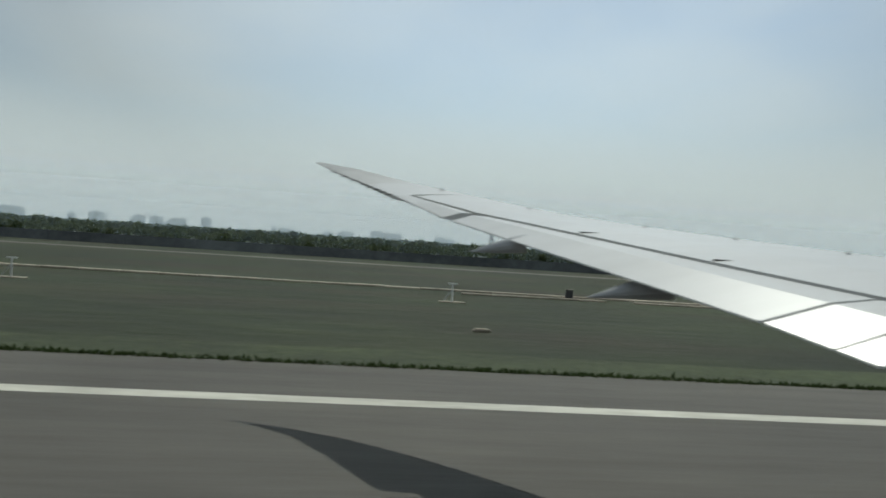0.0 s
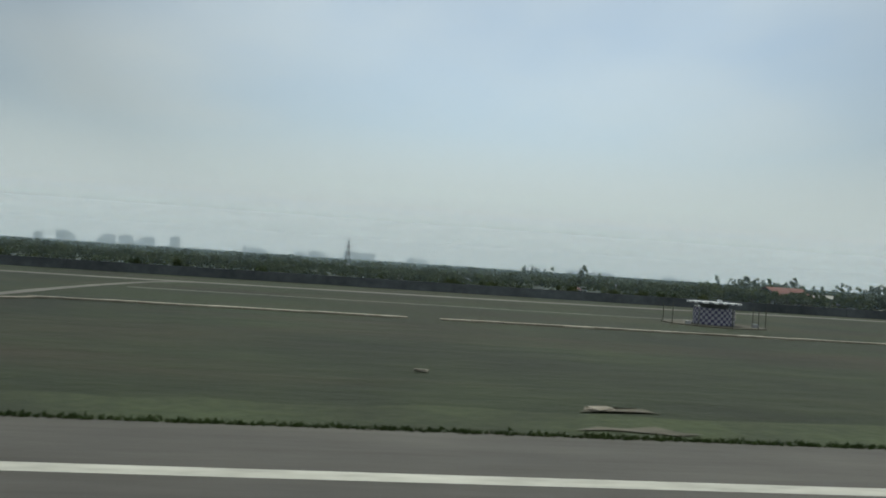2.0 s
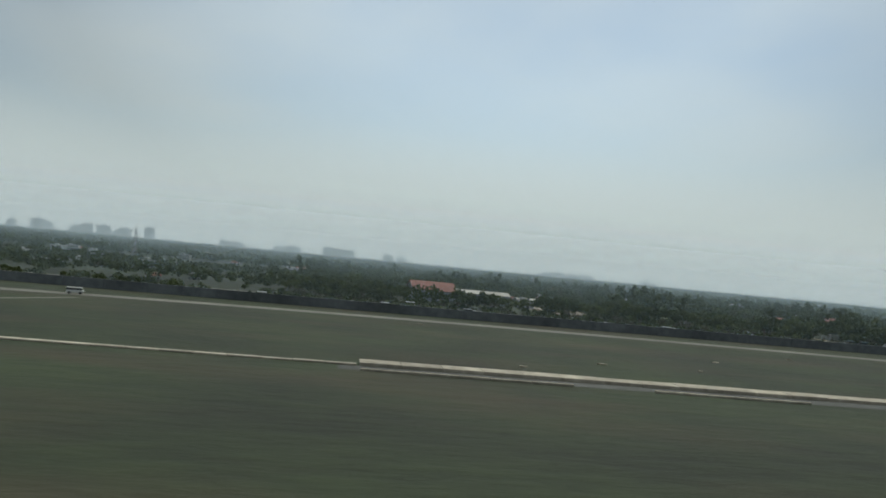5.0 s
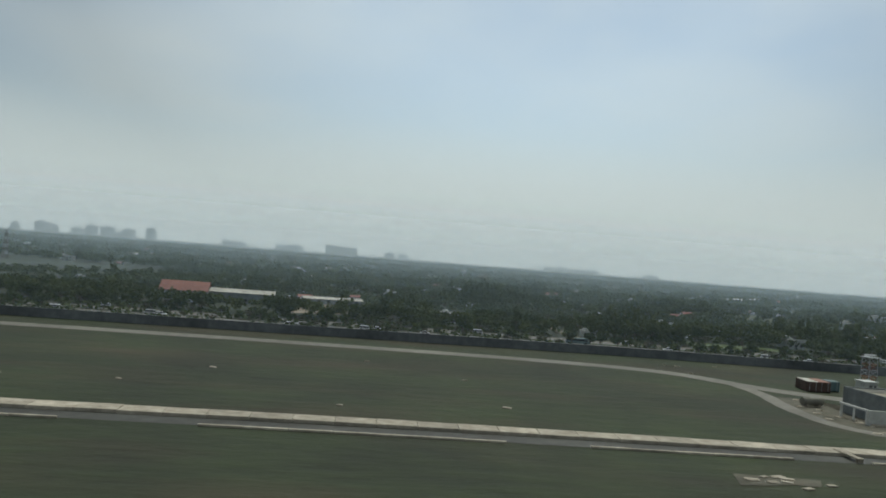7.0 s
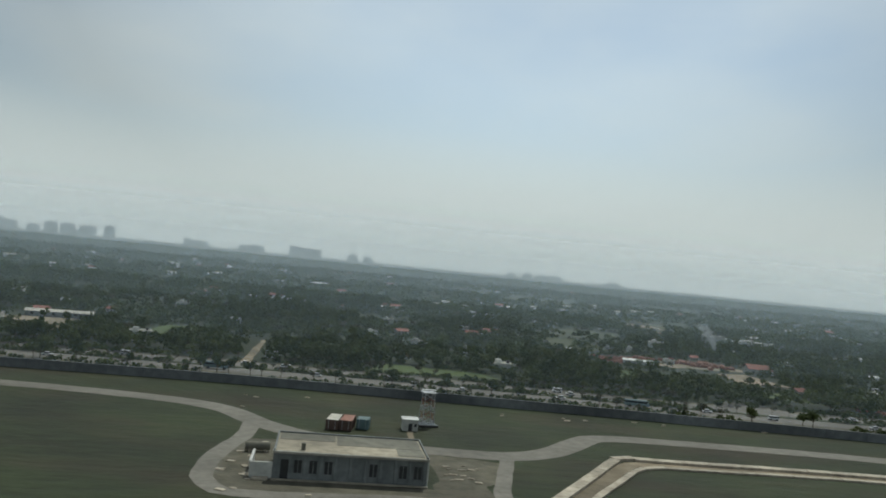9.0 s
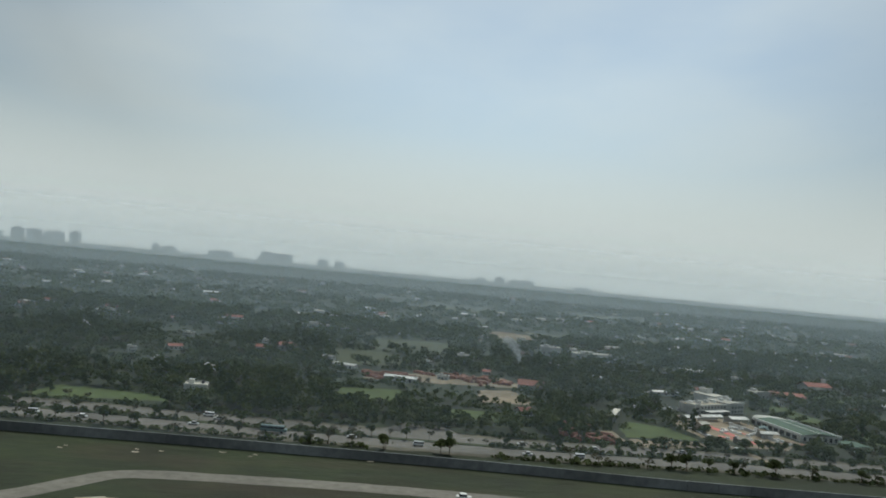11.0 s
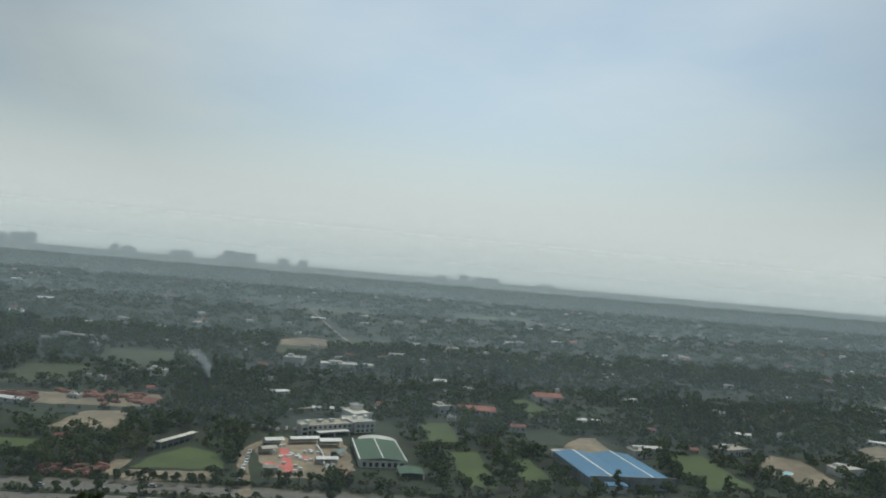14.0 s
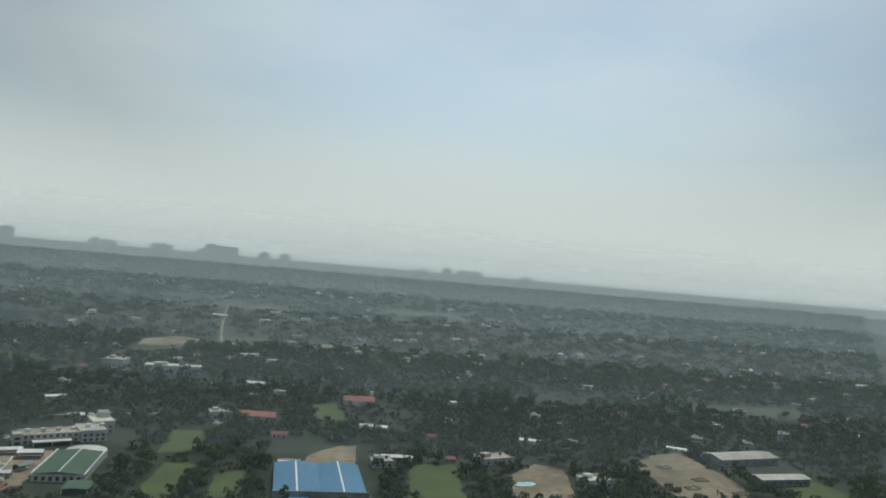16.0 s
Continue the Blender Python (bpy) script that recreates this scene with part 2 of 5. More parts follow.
SEAL = material("dark_seal", (0.03, 0.03, 0.03), (0.06, 0.06, 0.06), 2.0, 0.7)
CHECK = checker("purple_white_checks", (0.08, 0.07, 0.145), (0.42, 0.41, 0.44), 0.36)
RIM_CHECK = checker("grey_white_checks", (0.20, 0.20, 0.22), (0.72, 0.72, 0.70), 0.5)
WATER = material("pool_water", (0.20, 0.45, 0.50), (0.35, 0.60, 0.62), 1.0, 0.1)
LEAF = foliage("leaves", (0.030, 0.046, 0.017), (0.086, 0.105, 0.038), 0.40)
LEAF_DUSTY = foliage("dusty_leaves", (0.040, 0.044, 0.026), (0.105, 0.100, 0.062))
BLADE = foliage("grass_blades", (0.026, 0.042, 0.012), (0.055, 0.078, 0.027), 0.35)
STRAW = foliage("dry_grass_blades", (0.026, 0.031, 0.013), (0.050, 0.052, 0.024), 0.4)
# masonry grey with distance haze put into the base colour
HAZE_GREY = material("haze_paled_masonry", (0.30, 0.31, 0.32), (0.42, 0.43, 0.44), 0.05, 0.9)

# ---------------------------------------------------------------- mesh helpers


def part(name, bm, mat, parent=None, label=""):
    """Links a bmesh as one mesh object, under a thing where one is given."""
    me = bpy.data.meshes.new(name)
    bm.to_mesh(me)
    bm.free()
    me.materials.append(mat)
    ob = new(name, me)
    if parent:
        ob.parent = parent
    if label:
        tagged(ob, label)
    return ob


def thing(name, label, category, at=(0, 0, 0), turn=0, group=""):
    ob = new(name)
    ob.empty_display_size = 0.3
    ob.matrix_basis = pose(*at, 0, 0, turn)
    return tagged(ob, label, category, group)


def box(x0, x1, y0, y1, z0, z1, bevel=0.0, bm=None, m=None):
    bm = bm or bmesh.new()
    size = Matrix.Translation(((x0 + x1) / 2, (y0 + y1) / 2, (z0 + z1) / 2)) @ Matrix.Diagonal((x1 - x0, y1 - y0, z1 - z0, 1))
    made = bmesh.ops.create_cube(bm, size=1, matrix=(m @ size) if m else size)
    if bevel:
        edges = list({e for v in made["verts"] for e in v.link_edges})
        bmesh.ops.bevel(bm, geom=edges, offset=bevel, segments=1, affect="EDGES")
    return bm


def rod(a, b, r0, r1=None, sides=6, bm=None):
    bm = bm or bmesh.new()
    a, b = Vector(a), Vector(b)
    m = Matrix.Translation((a + b) / 2) @ (b - a).to_track_quat("Z", "Y").to_matrix().to_4x4()
    bmesh.ops.create_cone(bm, cap_ends=True, segments=sides, radius1=r0, radius2=r0 if r1 is None else r1, depth=(b - a).length, matrix=m)
    return bm


def gable(x0, x1, y0, y1, z, rise, over=0.15, along="x", bm=None, thick=0.08):
    """A pitched roof shell with a little thickness; along names the ridge's axis."""
    bm = bm or bmesh.new()
    x0, x1, y0, y1 = x0 - over, x1 + over, y0 - over, y1 + over
    if along == "x":
        low, mid, high = [(x0, y0), (x1, y0)], [(x0, (y0 + y1) / 2), (x1, (y0 + y1) / 2)], [(x0, y1), (x1, y1)]
    else:
        low, mid, high = [(x0, y0), (x0, y1)], [((x0 + x1) / 2, y0), ((x0 + x1) / 2, y1)], [(x1, y0), (x1, y1)]
    top = [bm.verts.new((*p, zz)) for pair, zz in ((low, z), (mid, z + rise), (high, z)) for p in pair]
    under = [bm.verts.new((v.co.x, v.co.y, v.co.z - thick)) for v in top]
    for a, b, c, d in ((0, 1, 3, 2), (2, 3, 5, 4)):
        bm.faces.new([top[i] for i in (a, b, c, d)])
        bm.faces.new([under[i] for i in (d, c, b, a)])
    for a, b in ((0, 1), (1, 3), (3, 5), (5, 4), (4, 2), (2, 0)):
        bm.faces.new([top[a], under[a], under[b], top[b]])
    bmesh.ops.recalc_face_normals(bm, faces=bm.faces)
    return bm


def sheet(name, points, z, mat, label="", kind="structure", thick=0.0, wobble=0.0, category=""):
    """A flat piece of ground; wobble gives it a worn, uneven edge."""
    pts = [Vector((*p, z)) for p in points]
    if wobble:
        rng, rough = random.Random(len(points) + int(points[0][0])), []
        for a, b in zip(pts, pts[1:] + pts[:1]):
            n = max(2, int((b - a).length / 2.5))
            for i in range(n):
                q = a.lerp(b, i / n)
                rough.append(q + Vector((rng.uniform(-wobble, wobble), rng.uniform(-wobble, wobble), 0)))
        pts = rough
    bm = bmesh.new()
    f = bm.faces.new([bm.verts.new(p) for p in pts])
    if f.normal.z < 0 or sum((b.x - a.x) * (b.y + a.y) for a, b in zip(pts, pts[1:] + pts[:1])) > 0:
        f.normal_flip()
    bmesh.ops.triangulate(bm, faces=[f])
    if thick:
        made = bmesh.ops.extrude_face_region(bm, geom=list(bm.faces))
        bmesh.ops.translate(bm, vec=(0, 0, -thick), verts=[v for v in made["geom"] if isinstance(v, bmesh.types.BMVert)])
        bmesh.ops.recalc_face_normals(bm, faces=bm.faces)
    ob = part(name, bm, mat)
    return tagged(ob, label, category, kind=kind)


def smooth_line(points, step=2.0):
    """A curve through the points, as evenly spaced places."""
    p = [Vector((*q, 0)) for q in points]
    p = [p[0] * 2 - p[1]] + p + [p[-1] * 2 - p[-2]]
    out = []
    for a, b, c, d in zip(p, p[1:], p[2:], p[3:]):
        n = max(1, min(40, int((c - b).length / step)))
        for i in range(n):
            t = i / n
            out.append(0.5 * ((2 * b) + (c - a) * t + (2 * a - 5 * b + 4 * c - d) * t * t + (3 * b - a - 3 * c + d) * t**3))
    return out + [p[-2]]


def ribbon(name, points, width, z, mat, label="", kind="structure", thick=0.0, ragged=0.0, step=2.0, parent=None):
    """A band of road, path or wall top along a curve."""
    line = smooth_line(points, step)
    bm, rng = bmesh.new(), random.Random(int(points[0][0] * 7 + width * 13))
    rows = []
    for i, c in enumerate(line):
        way = (line[min(i + 1, len(line) - 1)] - line[max(i - 1, 0)]).normalized()
        side = Vector((-way.y, way.x, 0))
        w0, w1 = (width / 2 + rng.uniform(-ragged, ragged) for _ in range(2))
        rows.append([c + side * w0 + Vector((0, 0, z)), c - side * w1 + Vector((0, 0, z))])
    top = [[bm.verts.new(v) for v in r] for r in rows]
    for a, b in zip(top, top[1:]):
        bm.faces.new([a[0], a[1], b[1], b[0]])
    if thick:
        low = [[bm.verts.new(v - Vector((0, 0, thick))) for v in r] for r in rows]
        for a, b, c, d in zip(top, top[1:], low, low[1:]):
            bm.faces.new([a[0], b[0], d[0], c[0]]), bm.faces.new([a[1], c[1], d[1], b[1]])
        bm.faces.new([top[0][0], low[0][0], low[0][1], top[0][1]]), bm.faces.new([top[-1][0], top[-1][1], low[-1][1], low[-1][0]])
    bmesh.ops.recalc_face_normals(bm, faces=bm.faces)
    if bm.faces[0].normal.z < 0:
        bmesh.ops.reverse_faces(bm, faces=bm.faces)
    ob = part(name, bm, mat, parent)
    return tagged(ob, label, kind=kind)


def from_arrays(name, verts, corners, mat):
    """A mesh of faces with the same count of corners, from arrays."""
    n, k = corners.shape
    me = bpy.data.meshes.new(name)
    me.vertices.add(len(verts))
    me.vertices.foreach_set("co", verts.astype(np.float32).ravel())
    me.loops.add(n * k)
    me.loops.foreach_set("vertex_index", corners.astype(np.int32).ravel())
    me.polygons.add(n)
    me.polygons.foreach_set("loop_start", (np.arange(n) * k).astype(np.int32))
    me.update(calc_edges=True)
    me.materials.append(mat)
    return me


def leaf_cloud(rng, count, lobes, leaf):
    """Quads of leaves strewn over several lobes (x, y, z, radius, height): an uneven crown with gaps."""
    lobes = np.array(lobes)
    pick = rng.choice(len(lobes), count, p=lobes[:, 3] ** 2 / (lobes[:, 3] ** 2).sum())
    way = rng.normal(size=(count, 3))
    way /= np.linalg.norm(way, axis=1, keepdims=True)
    way[:, 2] = np.where(way[:, 2] < -0.5, -way[:, 2], way[:, 2])
    far = rng.uniform(0.55, 1.0, (count, 1))
    mid = lobes[pick, :3] + way * far * lobes[pick][:, [3, 3, 4]]
    a = np.cross(way + rng.normal(size=way.shape) * 0.6, rng.normal(size=way.shape))
    a /= np.linalg.norm(a, axis=1, keepdims=True)
    b = np.cross(way + rng.normal(size=way.shape) * 0.5, a)
    b /= np.linalg.norm(b, axis=1, keepdims=True)
    s = leaf * rng.uniform(0.55, 1.3, (count, 1))
    return np.stack([mid - a * s - b * s * 0.6, mid + a * s * 0.8 - b * s, mid + a * s + b * s * 0.7, mid - a * s * 0.7 + b * s], 1)


def crown(rng, kind, count):
    """Corner places (count, 4, 3) of one crown, for a tree about 5 m high."""
    if kind == "broad":
        lobes = [(*(rng.normal(size=2) * 0.95), rng.uniform(2.2, 3.7), rng.uniform(0.9, 1.4), rng.uniform(0.7, 1.05)) for _ in range(7)]
        return leaf_cloud(rng, count, lobes, 0.36)
    if kind == "tall":
        lobes = [(*(rng.normal(size=2) * 0.35), z, rng.uniform(0.55, 0.95), 0.9) for z in np.linspace(1.4, 6.2, 7)]
        return leaf_cloud(rng, count, lobes, 0.34)
    if kind == "bush":
        lobes = [(*(rng.normal(size=2) * 0.9), rng.uniform(0.5, 1.2), rng.uniform(0.7, 1.1), rng.uniform(0.6, 0.9)) for _ in range(5)]
        return leaf_cloud(rng, count, lobes, 0.36)
    lobes = [(*(rng.normal(size=2) * 0.8), rng.uniform(1.6, 2.9), rng.uniform(0.5, 0.9), rng.uniform(0.5, 0.8)) for _ in range(6)]
    return leaf_cloud(rng, count, lobes, 0.20)


def woods(name, places, sizes, crowns, seed, mat, label):
    """Many crowns at the places given, in one mesh."""
    rng = np.random.default_rng(seed)
    pick = rng.integers(0, len(crowns), len(places))
    turn, all_quads = rng.uniform(0, 2 * math.pi, len(places)), []
    for k, quads in enumerate(crowns):
        who = np.flatnonzero(pick == k)
        if not len(who):
            continue
        c, s = np.cos(turn[who]), np.sin(turn[who])
        flat, size = quads.reshape(-1, 3), sizes[who]
        x = (c[:, None] * flat[:, 0] - s[:, None] * flat[:, 1]) * size[:, None] + places[who, 0:1]
        y = (s[:, None] * flat[:, 0] + c[:, None] * flat[:, 1]) * size[:, None] + places[who, 1:2]
        high = size * rng.uniform(0.85, 1.2, len(who))
        all_quads.append(np.stack([x, y, flat[:, 2] * high[:, None]], -1).reshape(-1, 3))
    verts = np.concatenate(all_quads)
    me = from_arrays(name, verts, np.arange(len(verts)).reshape(-1, 4), mat)
    return tagged(new(name, me), label, "woods", kind="stuff")


def inside(points, poly):
    x, y, hit_ = points[:, 0], points[:, 1], np.zeros(len(points), bool)
    for (ax, ay), (bx, by) in zip(poly, poly[1:] + poly[:1]):
        cross = (ay > y) != (by > y)
        hit_ ^= cross & (x < (bx - ax) * (y - ay) / (by - ay + 1e-9) + ax)
    return hit_


# ---------------------------------------------------------------- ground, runway, roads
RUNWAY_EDGE, PAINT_Y = 23.3, 18.2
sheet("ground", [(-5000, -3500), (6000, -3500), (6000, 5000), (-5000, 5000)], 0, GRASS, "dry olive airfield grass reaching to the horizon")
WALL_LINE = [(-420, 147), (100, 148), (250, 150), (300, 150.5), (340, 147.8), (380, 144.6), (430, 139.5), (470, 134), (560, 128), (700, 122), (900, 116)]
sheet("undergrowth_ground", [(-3000, 152), (100, 151), (300, 153), (340, 150.5), (380, 147.5), (430, 142.5), (470, 137), (560, 131), (700, 125), (900, 119), (4500, 119), (4500, 4900), (-3000, 4900)], 0.03, SCRUB, "dark undergrowth and earth beneath the far trees")
sheet("runway", [(-600, -50), (230, -50), (230, RUNWAY_EDGE), (-600, RUNWAY_EDGE)], 0.05, ASPHALT, "worn grey asphalt runway with a pale shoulder", thick=0.3, wobble=0.10)
sheet("runway_edge_line", [(-600, PAINT_Y - 0.36), (215, PAINT_Y - 0.36), (215, PAINT_Y + 0.36), (-600, PAINT_Y + 0.36)], 0.056, PAINT, "solid white painted runway edge line")
sheet("grass_verge", [(-300, 23.2), (230, 23.2), (230, 27.5), (-300, 27.0)], 0.02, VERGE, "greener grass beside the runway shoulder", wobble=0.5)

ribbon("perimeter_road", [(-420, 121), (-16, 121), (50, 122.5), (110, 127), (160, 134), (205, 136.2), (260, 135.2), (288, 132.7), (302, 128.2), (310, 119), (316, 113.6), (324, 110), (335, 108.6), (346, 108.2), (353.5, 112), (361, 120.6), (366, 124.8), (380, 125.4), (410, 124), (450, 119), (520, 112), (640, 104), (800, 98)], 4.6, 0.04, TARMAC, "pale grey perimeter road curving through the grass", ragged=0.12)
ribbon("yard_loop_road", [(308.8, 120), (309, 111), (307.4, 103), (306.5, 96), (306.8, 89.5), (309.2, 85), (314, 84.2), (322, 84.9), (331, 85.4), (338.5, 83.2), (344, 76.2)], 2.6, 0.035, TARMAC, "narrow service lane looping round the airfield building", ragged=0.12)
ribbon("yard_drive", [(346, 106.5), (343.6, 97), (341.8, 89), (342.2, 82), (344.5, 75), (352, 62)], 2.1, 0.045, TARMAC, "short straight service drive across the grass", ragged=0.1)
sheet("yard_apron", [(307.6, 104), (309.5, 108.5), (313.5, 109), (314.6, 103), (314.2, 99.6), (314, 90), (333, 90), (339, 88), (338, 85), (309.3, 85.6), (307.4, 92)], 0.03, DIRT, "cracked weedy earth apron beside the airfield building", wobble=0.25)
sheet("yard_earth", [(334.5, 106.3), (345, 104.5), (341, 92), (340, 85.5), (334, 86)], 0.012, DIRT, "trampled earth beside the airfield building", wobble=0.8)
ribbon("link_road", [(39.6, 60), (39.6, 76), (40.4, 95), (43, 114), (48, 122)], 1.7, 0.035, TARMAC, "narrow paved link between strip and perimeter road", ragged=0.1)
ribbon("inner_path", [(44, 97), (72, 97), (112, 97.5), (126, 107), (136, 124)], 1.2, 0.03, TARMAC, "thin pale path across the grass", ragged=0.1)


def slab_strip(name, line, width, height, z, length, label, gaps=(), seed=1, wide_joint=0.03):
    """A strip of concrete slabs laid end to end, each one a piece of its own."""
    top = thing(name, label, "concrete strip")
    tagged(top, kind="structure")
    rng, shapes = random.Random(seed), []
    for k in range(4):
        bm = box(-length / 2 + wide_joint, length / 2 - wide_joint, -width / 2 * rng.uniform(0.94, 1.03), width / 2 * rng.uniform(0.94, 1.03), 0, height, 0.02)
        me = bpy.data.meshes.new("slab")
        bm.to_mesh(me)
        bm.free()
        me.materials.append(CONCRETE)
        shapes.append(me)
    pts, walked, nxt = smooth_line(line, 0.5), 0.0, length / 2
    for a, b in zip(pts, pts[1:]):
        d = (b - a).length
        while walked + d >= nxt:
            c = a.lerp(b, (nxt - walked) / d)
            nxt += length
            if any(g0 < c.x < g1 for g0, g1 in gaps):
                continue
            ob = new("slab", rng.choice(shapes))
            ob.parent = top
            ob.matrix_basis = pose(c.x, c.y, z + rng.uniform(-0.015, 0.02), 0, 0, math.degrees(math.atan2(b.y - a.y, b.x - a.x)) + rng.uniform(-0.5, 0.5))
        walked += d
    return top


slab_strip("slab_strip", [(-150, 64), (37, 64)], 0.95, 0.14, 0, 3.0, "pale concrete slabs covering a drain in the grass", seed=2)
slab_strip("slab_strip", [(9, 60.6), (37, 61.2)], 0.7, 0.12, 0, 2.4, "short second row of pale concrete slabs", gaps=((20, 23),), seed=3)
slab_strip("slab_strip", [(41.6, 67.3), (43.4, 69.2), (50, 71), (100, 72), (178, 73.6)], 0.9, 0.16, 0, 3.0, "broken pale concrete drain edge crossing the grass", gaps=((76.5, 78.5), (99, 101), (108, 109)), seed=4)
slab_strip("drain_wall", [(178, 74.4), (215, 74.5), (256, 74.7), (302, 73.6), (340, 73.2)], 2.5, 0.35, 0, 4.0, "broad weathered concrete top of a drain wall", seed=5)
slab_strip("drain_edge", [(178, 70.2), (215, 70.1), (256, 70.2), (302, 69.6), (340, 69)], 0.35, 0.22, 0, 4.0, "low broken concrete rim along a drain", gaps=((196, 204), (222, 232), (262, 270), (290, 297)), seed=6)
ribbon("drain_bed", [(176, 71.8), (215, 71.8), (256, 71.9), (302, 71), (341, 70.4)], 2.8, 0.015, DITCH, "dark muddy bed of a drain")
slab_strip("channel_wall", [(343, 80), (349.6, 90), (356.5, 100), (363, 109.4), (366, 111.2), (371, 110.8), (409, 110.2), (470, 104), (560, 97)], 1.6, 0.4, 0, 4.0, "concrete side wall of a stormwater channel", seed=7)
slab_strip("channel_wall", [(347.5, 80), (354, 90.4), (360, 98.5), (364.5, 104.4), (368, 106.6), (374, 107), (409, 106.8), (470, 100.6), (560, 93.5)], 1.0, 0.3, 0, 4.0, "pale concrete side wall of a stormwater channel", seed=8)
ribbon("channel_bed", [(345, 80), (351.5, 90), (358, 99.2), (363.5, 106.8), (367, 108.9), (373, 108.9), (409, 108.5), (470, 102.4), (560, 95.3)], 2.6, 0.02, SAND, "silted sandy bed of a stormwater channel")
bridge = thing("drain_slab_bridge", "small white concrete footbridge over a drain", "footbridge", (297, 71.9, 0), 0)
part("deck", box(-0.35, 0.35, -2.0, 2.0, 0.36, 0.46, 0.02), CONCRETE, bridge)
for y in (-1.7, 1.7):
    part("support", box(-0.3, 0.3, y - 0.2, y + 0.2, 0.0, 0.36), CONCRETE, bridge)

# boundary wall: panels between posts, with a coping
wall = thing("boundary_wall", "long grey-blue concrete boundary wall with pilasters", "wall")
tagged(wall, kind="structure")
line = smooth_line(WALL_LINE, 4.0)
acc, stops = 0.0, [line[0]]
for a, b in zip(line, line[1:]):
    acc += (b - a).length
    if acc >= 5.5:
        stops.append(b)
        acc = 0.0
stretch_mesh = {}
for a, b in zip(stops, stops[1:]):
    d = (b - a).length
    key = round(d, 1)
    if key not in stretch_mesh:
        bm = box(0, d + 0.02, -0.12, 0.12, 0, 1.62)
        box(-0.05, d + 0.05, -0.19, 0.19, 1.62, 1.74, bm=bm)
        box(-0.2, 0.2, -0.24, 0.24, 0, 1.8, bm=bm)
        me = bpy.data.meshes.new("panel")
        bm.to_mesh(me)
        bm.free()
        me.materials.append(WALL_GREY)
        stretch_mesh[key] = me
    ob = new("panel", stretch_mesh[key])
    ob.parent = wall
    ob.matrix_basis = pose(a.x, a.y, 0, 0, 0, math.degrees(math.atan2(b.y - a.y, b.x - a.x)))

HWY = [(95, 171), (150, 171), (250, 171), (300, 170.5), (340, 168.5), (385, 163.5), (440, 159.5), (480, 159.5), (535, 156.5), (620, 152), (760, 145), (950, 138)]
ribbon("highway_shoulder", HWY, 19.5, 0.05, DIRT, "dusty earth shoulder of the highway", ragged=0.8)
ribbon("highway", [(x, y - 4.4) for x, y in HWY], 6.2, 0.07, HIGHWAY, "pale dusty carriageway of a divided highway", ragged=0.1)
ribbon("highway", [(x, y + 4.4) for x, y in HWY], 6.2, 0.07, HIGHWAY, "far dusty carriageway of a divided highway", ragged=0.1)
ribbon("highway_median", HWY, 1.8, 0.14, VERGE, "planted median strip of the highway", thick=0.1, ragged=0.1)
sheet("highway_junction", [(296.5, 175.5), (303.5, 175.5), (301.2, 182), (300.8, 224), (299.3, 224), (299.2, 184)], 0.065, SAND, "pale earth track leading off the highway", wobble=0.3)
sheet("highway_lay_by", [(408, 168), (428, 166), (424, 176), (414, 178)], 0.065, HIGHWAY, "widened paved lay-by beside the highway", wobble=0.4)

